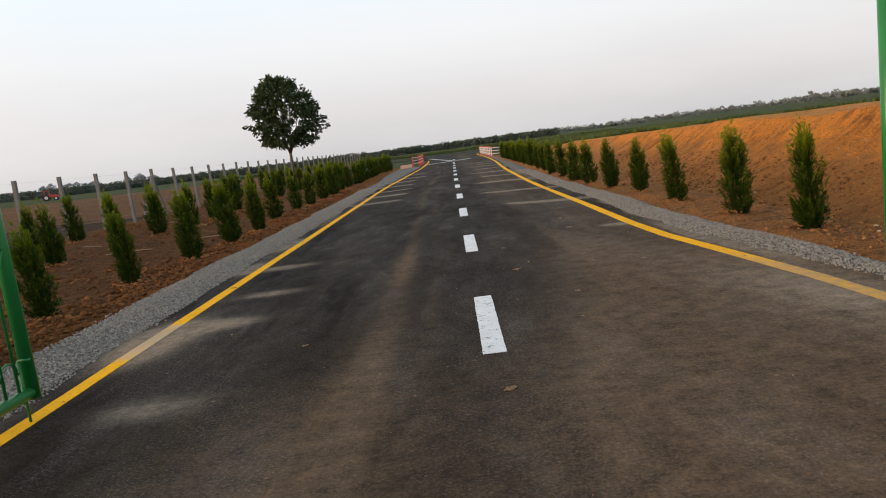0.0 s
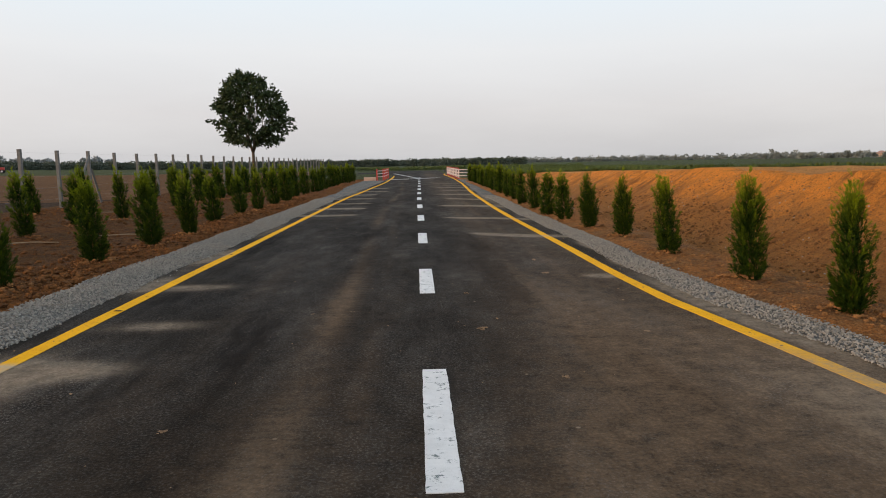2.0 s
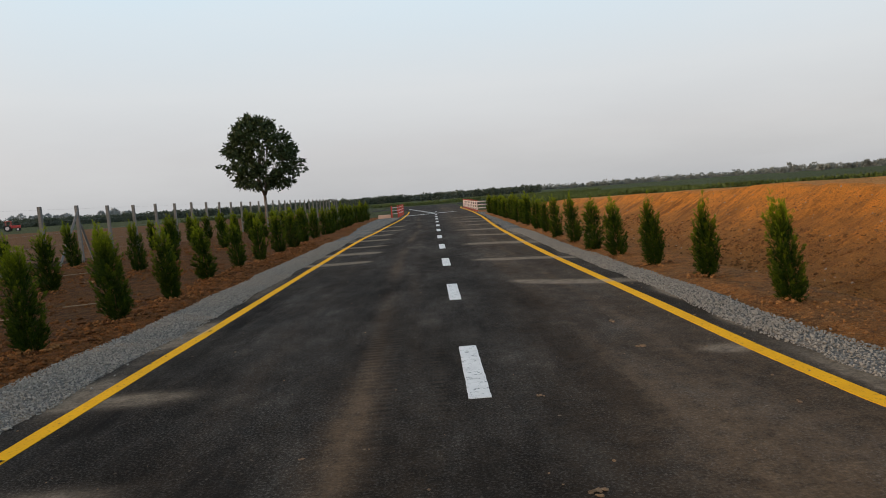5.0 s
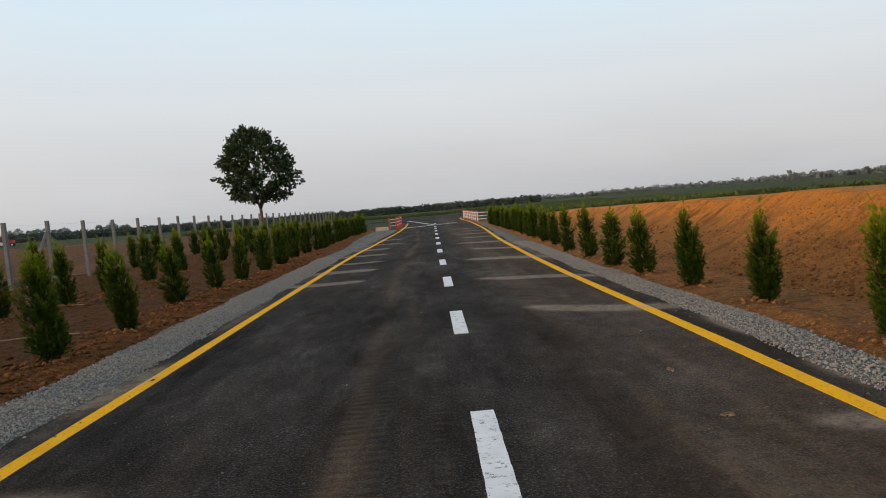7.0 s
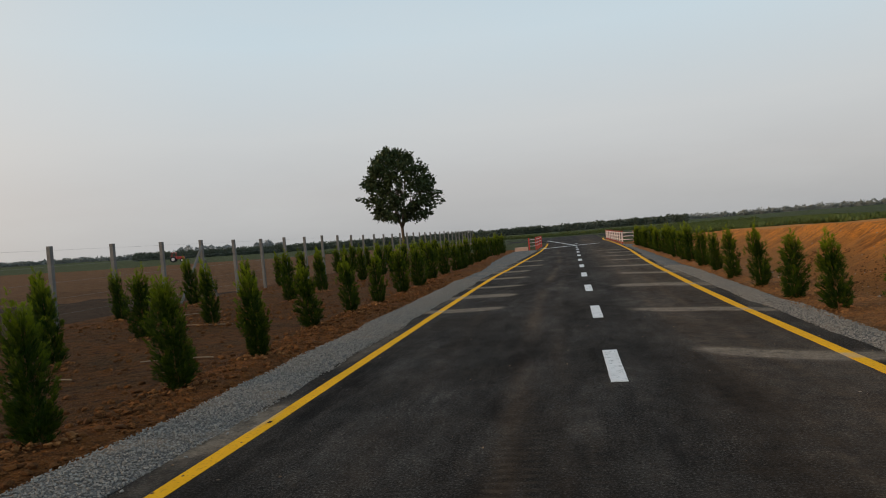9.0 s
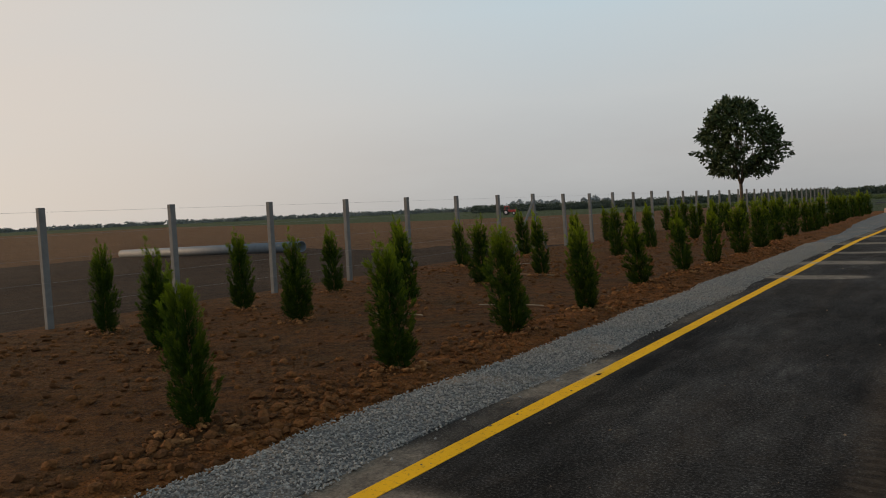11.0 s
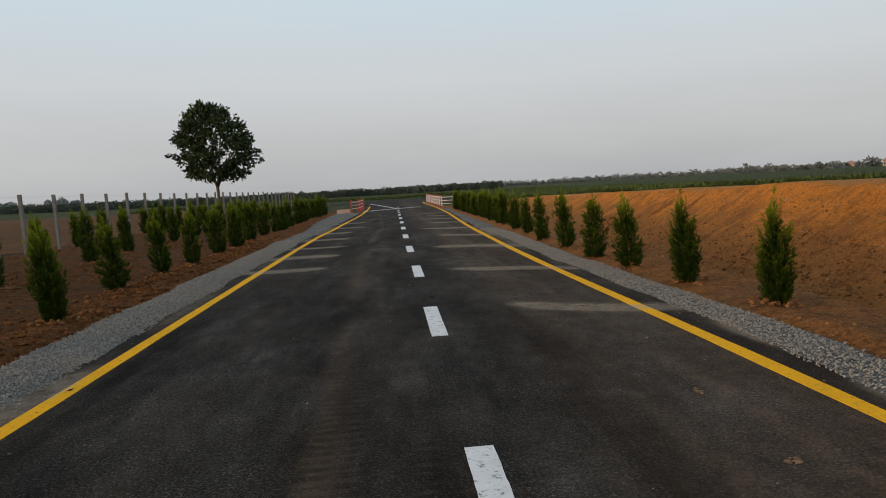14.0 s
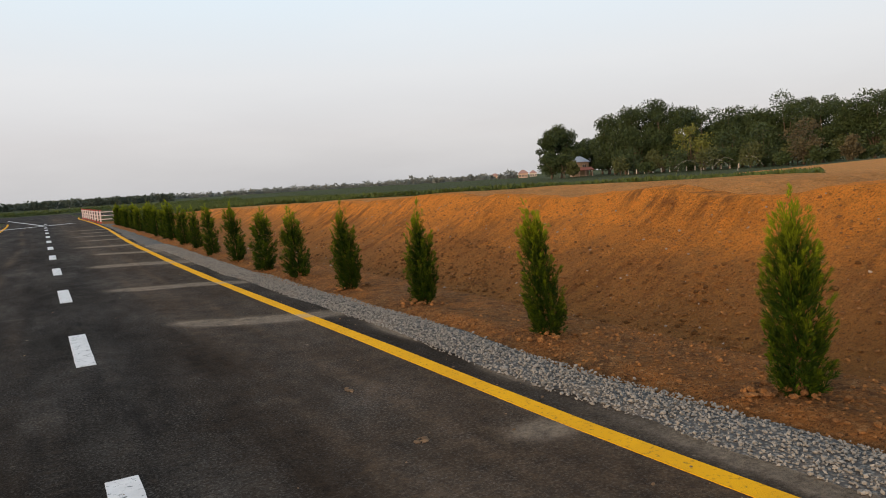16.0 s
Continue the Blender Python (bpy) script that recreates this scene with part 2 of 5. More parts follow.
M_ASPHALT = make_asphalt()
M_YELLOW = make_yellow()
M_WHITE = make_white()
M_SOIL = make_soil("red_brown_soil", (0.190, 0.072, 0.016), (0.128, 0.066, 0.023), (0.026, 0.014, 0.007), (0.24, 0.118, 0.046))
M_SHELF = make_soil("dry_clay_verge", (0.46, 0.178, 0.044), (0.27, 0.140, 0.056), (0.11, 0.052, 0.021), (0.52, 0.29, 0.125))
M_WASTE = make_soil("dark_waste_ground", (0.085, 0.050, 0.028), (0.058, 0.038, 0.024), (0.034, 0.023, 0.015), (0.12, 0.08, 0.05), 0.6)
M_RIDGE = make_soil("orange_loose_soil", (0.32, 0.112, 0.022), (0.18, 0.072, 0.020), (0.06, 0.028, 0.012), (0.40, 0.18, 0.06))
M_FIELD = make_soil("stubble_field_earth", (0.25, 0.124, 0.054), (0.185, 0.094, 0.042), (0.095, 0.056, 0.032), (0.23, 0.148, 0.082), 0.3)
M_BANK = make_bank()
M_PLATEAU = make_soil("orange_clay_plateau", (0.78, 0.35, 0.10), (0.64, 0.30, 0.095), (0.42, 0.19, 0.06), (0.70, 0.42, 0.19), 0.7)
M_GREENFIELD = make_soil("green_crop_field", (0.095, 0.118, 0.055), (0.075, 0.094, 0.045), (0.058, 0.074, 0.032), (0.13, 0.145, 0.068), 0.25)
M_GRAVEL = make_gravel("gravel_bed")
M_STONE = make_stone()
M_CLOD = make_clod("soil_clod", (0.125, 0.056, 0.022), (0.33, 0.135, 0.042))
M_CLODR = make_clod("subsoil_clod", (0.15, 0.070, 0.024), (0.44, 0.205, 0.070))
M_CLODB = make_clod("clay_clod", (0.28, 0.135, 0.055), (0.58, 0.265, 0.088))
M_CRUMB = make_clod("tan_crumb", (0.22, 0.15, 0.095), (0.42, 0.28, 0.17))
M_PALE = make_plain("pale_stone", (0.42, 0.34, 0.26), (0.30, 0.23, 0.17), 0.9, 0, 20, 0.004)
# Mud kept near-black, since it also paints the shade in the ditch.
M_DAMP_SHADE = make_soil("damp_mud_shade", (0.035, 0.024, 0.016), (0.05, 0.034, 0.022), (0.022, 0.016, 0.011), (0.07, 0.05, 0.033))
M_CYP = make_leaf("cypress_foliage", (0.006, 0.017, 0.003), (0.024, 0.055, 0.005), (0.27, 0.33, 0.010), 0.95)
M_CYP.node_tree.nodes["Principled BSDF"].inputs["Specular IOR Level"].default_value = 0.08
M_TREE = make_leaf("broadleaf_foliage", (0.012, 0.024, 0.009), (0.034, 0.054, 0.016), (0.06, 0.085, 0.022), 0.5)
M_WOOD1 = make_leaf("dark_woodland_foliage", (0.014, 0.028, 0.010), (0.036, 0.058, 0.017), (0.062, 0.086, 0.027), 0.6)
M_WOOD2 = make_leaf("yellowish_woodland_foliage", (0.07, 0.085, 0.016), (0.13, 0.14, 0.025), (0.17, 0.18, 0.035), 0.6)
M_WOOD4 = make_leaf("olive_woodland_foliage", (0.038, 0.050, 0.016), (0.066, 0.078, 0.024), (0.09, 0.10, 0.03), 0.6)
M_WOOD3 = make_leaf("brownish_woodland_foliage", (0.05, 0.046, 0.026), (0.085, 0.070, 0.036), (0.11, 0.09, 0.045), 0.6)
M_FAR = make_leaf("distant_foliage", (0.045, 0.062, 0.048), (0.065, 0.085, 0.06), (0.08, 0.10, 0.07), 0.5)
# Distance haze is painted into these two leaf colours as pale grey.
M_HAZE = make_leaf("haze_painted_foliage", (0.25, 0.27, 0.28), (0.29, 0.31, 0.315), (0.30, 0.32, 0.325), 0.5)
M_FARHAZE = make_leaf("haze_greyed_foliage", (0.135, 0.152, 0.150), (0.16, 0.18, 0.17), (0.18, 0.20, 0.18), 0.5)
M_CROP = make_leaf("crop_leaves", (0.028, 0.050, 0.012), (0.060, 0.090, 0.018), (0.105, 0.135, 0.028), 0.6)
M_BARK = make_plain("bark", (0.13, 0.095, 0.065), (0.075, 0.055, 0.04), 0.9, 0, 14, 0.02)
M_TWIG = make_plain("young_cypress_bark", (0.30, 0.15, 0.07), (0.20, 0.10, 0.05), 0.85, 0, 20, 0.004)
M_CONC = make_plain("grey_concrete", (0.18, 0.175, 0.165), (0.125, 0.12, 0.115), 0.9, 0, 5, 0.006)
M_PIPE = make_plain("pale_blue_grey_pipe", (0.125, 0.145, 0.165), (0.095, 0.11, 0.125), 0.65, 0, 3, 0.002)
M_WIRE = make_plain("galvanised_wire", (0.30, 0.30, 0.30), (0.20, 0.20, 0.20), 0.5, 0.6, 20, 0.001)
M_GREEN = make_plain("green_enamel", (0.008, 0.17, 0.035), (0.010, 0.13, 0.030), 0.35, 0, 4, 0.0006)
M_RED = make_plain("red_enamel", (0.55, 0.06, 0.045), (0.45, 0.05, 0.04), 0.5, 0, 6, 0.001)
M_WHITEP = make_plain("white_enamel", (0.74, 0.62, 0.59), (0.62, 0.50, 0.47), 0.5, 0, 6, 0.001)
M_PINKC = make_plain("pinkish_concrete", (0.52, 0.36, 0.28), (0.44, 0.30, 0.23), 0.9, 0, 4, 0.006)
M_PLASTER = make_plain("tan_plaster_wall", (0.36, 0.285, 0.20), (0.30, 0.235, 0.165), 0.9, 0, 2, 0.01)
M_WALLW = make_plain("pale_render_wall", (0.55, 0.49, 0.43), (0.46, 0.41, 0.36), 0.9, 0, 2, 0.01)
M_ROOFG = make_plain("grey_metal_roof", (0.34, 0.36, 0.40), (0.28, 0.30, 0.33), 0.5, 0.2, 2, 0.01)
M_ROOFR = make_plain("red_tile_roof", (0.42, 0.14, 0.085), (0.33, 0.11, 0.07), 0.8, 0, 3, 0.02)
# Red tile greyed for the far houses: distance haze put into the colour.
M_ROOFF = make_plain("haze_paled_tile_roof", (0.34, 0.20, 0.16), (0.28, 0.17, 0.14), 0.85, 0, 3, 0.02)
M_GLASSD = make_plain("dark_window_glass", (0.03, 0.035, 0.04), (0.04, 0.045, 0.05), 0.15, 0, 1, 0.0005)
M_JET = make_plain("water_spray", (0.75, 0.78, 0.80), (0.65, 0.68, 0.70), 0.4, 0, 4, 0.001)
M_JET.node_tree.nodes["Principled BSDF"].inputs["Alpha"].default_value = 0.25
M_RUBBER = make_plain("black_rubber", (0.02, 0.02, 0.02), (0.03, 0.03, 0.03), 0.85, 0, 10, 0.004)
M_STRAW = make_plain("dry_cane", (0.28, 0.205, 0.13), (0.20, 0.15, 0.095), 0.85, 0, 15, 0.003)


# ---- mesh helpers ----
def mesh_object(name, verts, faces, mat, parent=None, smooth=False, attrs=None):
    me = bpy.data.meshes.new(name)
    me.from_pydata([tuple(v) for v in verts] if not isinstance(verts, np.ndarray) else verts.tolist(), [], faces if isinstance(faces, list) else faces.tolist())
    for key, vals in (attrs or {}).items():
        a = me.attributes.new(key, "FLOAT", "POINT")
        a.data.foreach_set("value", np.asarray(vals, dtype=np.float32))
    for m in mat if isinstance(mat, (list, tuple)) else (mat,):
        me.materials.append(m)
    if smooth:
        me.polygons.foreach_set("use_smooth", np.ones(len(me.polygons), dtype=bool))
    me.update()
    ob = new(name, me)
    if parent:
        ob.parent = parent
    return ob


def part(name, bm, material, parent, label="", smooth=False):
    me = bpy.data.meshes.new(name)
    bm.normal_update()
    bm.to_mesh(me)
    bm.free()
    me.materials.append(material)
    if smooth:
        me.polygons.foreach_set("use_smooth", np.ones(len(me.polygons), dtype=bool))
    ob = new(name, me)
    if parent:
        ob.parent = parent
    if label:
        tagged(ob, label)
    return ob


def base(name, x, y, z, label, category, group="", rz=0.0):
    ob = new(name)
    ob.matrix_basis = pose(x, y, z, 0, 0, rz)
    ob.empty_display_size = 0.1
    return tagged(ob, label, category, group)


def add_box(bm, lo, hi, bevel=0.0):
    r = bmesh.ops.create_cube(bm, size=1.0)
    s = [hi[i] - lo[i] for i in range(3)]
    c = [(hi[i] + lo[i]) / 2 for i in range(3)]
    bmesh.ops.scale(bm, vec=s, verts=r["verts"])
    bmesh.ops.translate(bm, vec=c, verts=r["verts"])
    if bevel:
        es = list({e for v in r["verts"] for e in v.link_edges})
        bmesh.ops.bevel(bm, geom=es, offset=bevel, segments=2, affect="EDGES", profile=0.5)
    return bm


def tube(bm, pts, radii, sides=8, caps=True):
    """A tapered tube along a chain of points."""
    pts = [Vector([float(q) for q in p]) for p in pts]
    rings = []
    for i, p in enumerate(pts):
        d = (pts[min(i + 1, len(pts) - 1)] - pts[max(i - 1, 0)]).normalized()
        a = d.orthogonal().normalized() if abs(d.z) > 0.95 else d.cross(Vector((0, 0, 1))).normalized()
        b = d.cross(a)
        r = float(radii[i] if isinstance(radii, (list, tuple)) else radii)
        rings.append([bm.verts.new(p + r * (math.cos(2 * math.pi * j / sides) * a + math.sin(2 * math.pi * j / sides) * b)) for j in range(sides)])
    for ra, rb in zip(rings, rings[1:]):
        for j in range(sides):
            bm.faces.new((ra[j], ra[(j + 1) % sides], rb[(j + 1) % sides], rb[j]))
    if caps:
        bm.faces.new(rings[0][::-1])
        bm.faces.new(rings[-1])
    bmesh.ops.recalc_face_normals(bm, faces=bm.faces)
    return bm


OCTA_V = np.array([(1, 0, 0), (-1, 0, 0), (0, 1, 0), (0, -1, 0), (0, 0, 1), (0, 0, -1)], float)
OCTA_F = np.array([(0, 2, 4), (2, 1, 4), (1, 3, 4), (3, 0, 4), (2, 0, 5), (1, 2, 5), (3, 1, 5), (0, 3, 5)])
PHI = (1 + 5 ** 0.5) / 2
ICO_V = np.array([(-1, PHI, 0), (1, PHI, 0), (-1, -PHI, 0), (1, -PHI, 0), (0, -1, PHI), (0, 1, PHI), (0, -1, -PHI), (0, 1, -PHI), (PHI, 0, -1), (PHI, 0, 1), (-PHI, 0, -1), (-PHI, 0, 1)]) / 1.9
ICO_F = np.array([(0, 11, 5), (0, 5, 1), (0, 1, 7), (0, 7, 10), (0, 10, 11), (1, 5, 9), (5, 11, 4), (11, 10, 2), (10, 7, 6), (7, 1, 8), (3, 9, 4), (3, 4, 2), (3, 2, 6), (3, 6, 8), (3, 8, 9), (4, 9, 5), (2, 4, 11), (6, 2, 10), (8, 6, 7), (9, 8, 1)])


def rand_rot(rng, n):
    q = rng.normal(size=(n, 4))
    q /= np.linalg.norm(q, axis=1)[:, None]
    w, x, y, z = q.T
    return np.stack([np.stack([1 - 2 * (y * y + z * z), 2 * (x * y - z * w), 2 * (x * z + y * w)], 1), np.stack([2 * (x * y + z * w), 1 - 2 * (x * x + z * z), 2 * (y * z - x * w)], 1), np.stack([2 * (x * z - y * w), 2 * (y * z + x * w), 1 - 2 * (x * x + y * y)], 1)], 1)


def lumps(rng, centres, sizes, round_=True, squash=0.75):
    """Irregular stones or clods, each an island of its own."""
    V, F = (ICO_V, ICO_F) if round_ else (OCTA_V, OCTA_F)
    n = len(centres)
    v = V[None] * rng.uniform(0.65, 1.25, (n, len(V), 1)) * rng.uniform(0.6, 1.2, (n, 1, 3))
    v = np.einsum("nij,nkj->nki", rand_rot(rng, n), v)
    v[:, :, 2] *= squash
    v = v * np.asarray(sizes)[:, None, None] + np.asarray(centres)[:, None, :]
    f = F[None] + (np.arange(n) * len(V))[:, None, None]
    return v.reshape(-1, 3), f.reshape(-1, 3)


def kites(rng, centre, direction, length, width, tips):
    """Leaves as folded kites: four points, two triangles each, with a tip value for every point."""
    n = len(centre)
    d = direction / np.linalg.norm(direction, axis=1)[:, None]
    side = np.cross(d, rng.normal(size=(n, 3)))
    side /= np.linalg.norm(side, axis=1)[:, None] + 1e-9
    up = np.cross(side, d)
    L, W = np.asarray(length)[:, None], np.asarray(width)[:, None]
    v = np.stack([centre, centre + d * L * 0.5 + side * W * 0.5 + up * W * 0.2, centre + d * L, centre + d * L * 0.5 - side * W * 0.5 + up * W * 0.2], 1)
    i = (np.arange(n) * 4)[:, None]
    f = np.concatenate([i + np.array([[0, 1, 2]]), i + np.array([[0, 2, 3]])])
    t = np.stack([tips * 0.5, tips * 0.8, tips, tips * 0.8], 1).reshape(-1)
    return v.reshape(-1, 3), f, t


# ---- plan of the ground ----
def lerp(x, xs, ys):
    return np.interp(x, xs, ys)


def line_left(y):
    return lerp(y, [-8, 4, 12, 28, 33, 38, 44, 50.7, 57, 67, 73, 80], [-3.36, -3.34, -3.28, -3.2, -3.13, -2.92, -2.76, -2.54, -2.40, -2.38, -2.42, -2.58])


def line_right(y):
    return lerp(y, [-8, 4.5, 5.8, 7.3, 9, 10.5, 12, 16, 20, 24, 32, 36, 41, 49, 56, 62, 70, 81, 86, 89], [3.02, 3.0, 2.93, 2.77, 2.58, 2.52, 2.51, 2.46, 2.41, 2.40, 2.50, 2.58, 2.74, 3.0, 3.12, 3.2, 3.19, 3.08, 3.25, 3.6])


def smooth(x, a, b):
    t = np.clip((x - a) / (b - a), 0, 1)
    return t * t * (3 - 2 * t)


def wave(x, y, seed):
    """Cheap smooth unevenness made of a few sine waves."""
    r = np.random.RandomState(seed)
    s = 0
    for i in range(9):
        a, k, p = r.uniform(0, 6.28), 0.35 * 1.55 ** i, r.uniform(0, 6.28)
        s = s + np.sin((np.cos(a) * x + np.sin(a) * y) * k + p + 1.3 * np.sin(0.4 * k * (x * np.sin(a) - y * np.cos(a)))) / 1.45 ** i
    return s / 3.0


def crest_z(y):
    return lerp(y, [-30, 14, 20, 26, 31, 36, 42, 46, 56, 64, 75], [1.25, 1.20, 1.17, 1.12, 1.01, 0.92, 0.78, 0.70, 0.53, 0.3, 0.06])


def height(x, y):
    x, y = np.asarray(x, float), np.asarray(y, float)
    out_l, out_r = -4.45 - x, x - 3.32
    z = np.full(np.broadcast(x, y).shape, -0.06)
    # planted strip beside the fence
    rough = 0.06 * wave(x, y, 1) + 0.03 * wave(2.6 * x, 2.6 * y, 2)
    left = smooth(out_l, -0.15, 0.5)
    z = z + left * (0.07 + 0.05 * smooth(out_l, 5, 8.5) + rough)
    heap = np.exp(-(((out_l - 0.75) / 0.4) ** 2)) + np.exp(-(((out_r - 0.40) / 0.25) ** 2))
    z = z + heap * 0.11 * np.clip(0.5 + wave(1.6 * x, 1.6 * y, 4), 0, 2)
    # hollow of waste ground behind the fence, level field after it
    hol = smooth(-x, 14.0, 17.5) * (1 - smooth(-x, 30, 44)) * (1 - smooth(y, 60, 80))
    z = z - 0.08 * hol + 0.10 * hol * wave(0.5 * x, 0.5 * y, 3) + 0.22 * np.exp(-(((x + 27 + 0.1 * (y - 30)) / 2.2) ** 2)) * hol
    z = z + smooth(-x, 45, 320) * 5.0
    # verge, ditch and cut bank
    cz = crest_z(y)
    right = smooth(out_r, -0.15, 0.4)
    z = z + right * (0.05 + 0.6 * rough)
    fade = 1 - smooth(y, 58, 66)
    wob = 0.16 * wave(0.6 * y, 0.2 * y, 5) + 0.05 * wave(0.1 * x, 0.55 * (y + 0.35 * x), 19)
    ditch = smooth(x + 1.6 * wob, 4.75, 5.5) * (1 - smooth(x, 60, 80)) * fade
    z = z - 0.62 * ditch
    s = np.clip((x + wob - 6.3) / 3.3, 0, 1)
    # rills that start under the crest, fans and lumps lower down
    rill = np.clip(3.2 * np.abs(wave(0.30 * x, 1.15 * (y + 0.30 * x), 23)), 0, 1) - 1.0
    gul = 0.09 * wave(0.7 * x, 1.2 * y, 6) + 0.05 * wave(0.6 * x, 1.7 * y, 7) + 0.055 * wave(1.3 * x, 1.4 * y, 17) + 0.05 * wave(2.2 * x, 2.3 * y, 10) + 0.03 * wave(4.0 * x, 4.1 * y, 30)
    gul = 1.35 * gul + 0.24 * rill * smooth(s, 0.45, 0.85) * np.clip(0.6 + wave(0.4 * x, 0.35 * y, 29), 0, 1.4)
    face = s ** 1.4
    z = z + (cz + 0.62 * fade) * np.where(x > 5.5, face, 0) + gul * np.clip(4 * s * (1.15 - s), 0, 1) * np.where(x > 6.2, 1, 0) * fade
    z = z - smooth(x, 11, 40) * 0.55 * cz
    z = z + np.where(x > 9.8, 0.03 * wave(1.3 * x, 1.3 * y, 8), 0)
    return z


def axis(stops):
    out = []
    for a, b, step in stops:
        out += list(np.arange(a, b - 1e-6, step))
    return np.array(out + [stops[-1][1]])


GX = axis([(-2500, -400, 300), (-400, -60, 34), (-60, -20, 2.0), (-20, -4.6, 0.16), (-4.6, -2.6, 0.25), (-2.6, 2.4, 1.0), (2.4, 3.2, 0.2), (3.2, 10.4, 0.075), (10.4, 16, 0.35), (16, 60, 2.2), (60, 400, 34), (400, 2500, 300)])
GY = axis([(-300, -12, 24), (-12, 3, 0.5), (3, 7, 0.14), (7, 26, 0.085), (26, 34, 0.14), (34, 70, 0.4), (70, 130, 2.5), (130, 400, 27), (400, 3000, 260)])


def crop_edge(y):
    return lerp(y, [16, 19, 27, 34, 38, 46, 60, 66], [60, 30, 28.5, 27.5, 23.0, 16.5, 12.5, 11.0])


def build_ground():
    X, Y = np.meshgrid(GX, GY, indexing="ij")
    Z = height(X, Y)
    nx, ny = X.shape
    v = np.stack([X, Y, Z], -1).reshape(-1, 3)
    i = np.arange(nx * ny).reshape(nx, ny)
    f = np.stack([i[:-1, :-1], i[1:, :-1], i[1:, 1:], i[:-1, 1:]], -1).reshape(-1, 4)
    cx = ((X[:-1, :-1] + X[1:, 1:]) / 2).reshape(-1)
    cy = ((Y[:-1, :-1] + Y[1:, 1:]) / 2).reshape(-1)
    m = np.zeros(len(f), int)
    m[cx > 0] = 1
    m[(cx < -19.5 + 1.2 * np.sin(cy * 0.35))] = 2
    m[(cx >= -19.5 + 1.2 * np.sin(cy * 0.35)) & (cx < -13.6)] = 3
    m[(cx >= -19.5 + 1.2 * np.sin(cy * 0.35)) & (cx < -13.6) & (cy < 34)] = 2
    m[(cx < -4.35) & (cx > -5.35 + 0.35 * wave(0.8 * cx, 0.8 * cy, 27))] = 7
    m[(m == 2) & (cy > 36 + 3 * np.sin(cx * 0.3))] = 3
    m[(cx < -46) | ((cy > 75) & (cx < -13.6))] = 3
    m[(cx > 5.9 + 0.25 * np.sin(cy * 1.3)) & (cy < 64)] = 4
    m[(cx > 10.2) & (cy < 64)] = 5
    m[((cx > crop_edge(cy)) & (cx < 1.60 * cy - 11.1)) | ((cy > 66) & (cx > -14)) | (cy > 135) | (cx < -190)] = 6
    ob = mesh_object("ground", v, f, [M_SOIL, M_SHELF, M_WASTE, M_FIELD, M_BANK, M_PLATEAU, M_GREENFIELD, M_RIDGE], smooth=True)
    ob.data.polygons.foreach_set("material_index", m.astype(np.int32))
    tagged(ob, "bare red-brown earth with a ditch, a cut clay bank and fields out to the horizon", "ground", kind="structure")


build_ground()


# ---- road ----
STREAKS = [(15.5, 1), (19.75, 1), (25.0, 1), (29.4, 1), (33.5, 1), (38, 1), (42, 1), (46, 1), (50, 1), (22.2, -1), (25.15, -1), (28.0, -1), (31.4, -1), (35, -1), (38.6, -1), (43, -1)]


def blob(x, y, cx, cy, rx, ry, slant=0.0):
    return np.exp(-(((x - cx - slant * (y - cy)) / rx) ** 2) - ((y - cy) / ry) ** 2)


def dust_value(x, y):
    """Brown soil: thin overall film, wheel paths, and what was tracked in at the gate."""
    near = np.exp(-(((y - 3.5) / 5.0) ** 2))
    d = (0.045 + 0.17 * np.clip(0.2 + wave(0.9 * x, 0.18 * y, 11), 0, 1)) * (0.22 + 0.78 * near)
    # Right lane carries more dust, which also paints in its brighter sheen.
    dust_sheen = smooth(x, 0.2, 1.2) * (0.40 + 0.60 * np.exp(-(((y - 5) / 10.0) ** 2))) * (1 - 0.8 * smooth(x - line_right(y), -0.05, 0.12))
    d = d + dust_sheen * (0.12 + 0.25 * np.clip(0.25 + wave(1.6 * x, 0.22 * y, 12), 0, 1) + 0.16 * np.clip(wave(5 * x, 0.6 * y, 13), 0, 1))
    for c, w, k in ((-1.02, 0.13, 0.34), (-0.62, 0.10, 0.10), (1.35, 0.22, 0.14), (1.75, 0.10, 0.24), (1.15, 0.08, 0.16), (-2.1, 0.14, 0.08)):
        d += k * np.exp(-(((x - c - 0.12 * np.sin(0.2 * y)) / w) ** 2)) * np.clip(0.5 + 0.5 * np.sin(0.9 * y + 7 * c) * np.sin(0.31 * y + c), 0, 1) * (0.55 + 0.45 * near)
    d += 0.95 * blob(x, y, 2.85, 5.1, 0.50, 1.5, -0.14) + 0.95 * blob(x, y, 2.3, 3.6, 1.2, 2.3) + 0.26 * blob(x, y, 0.9, 3.0, 0.9, 2.2) + 0.22 * blob(x, y, -1.2, 2.8, 0.9, 1.8)
    d += 0.15 * blob(x, y, -1.0, 8.8, 0.16, 1.6) + 0.22 * blob(x, y, -1.0, 4.2, 0.24, 2.4, 0.05) + 0.14 * blob(x, y, 1.6, 8.0, 0.6, 1.8)
    d += 0.9 * blob(x, y, -3.28, 6.5, 0.26, 0.5) + 0.8 * blob(x, y, -2.95, 6.8, 0.36, 0.16, 0.3)
    return np.clip(d, 0, 1)


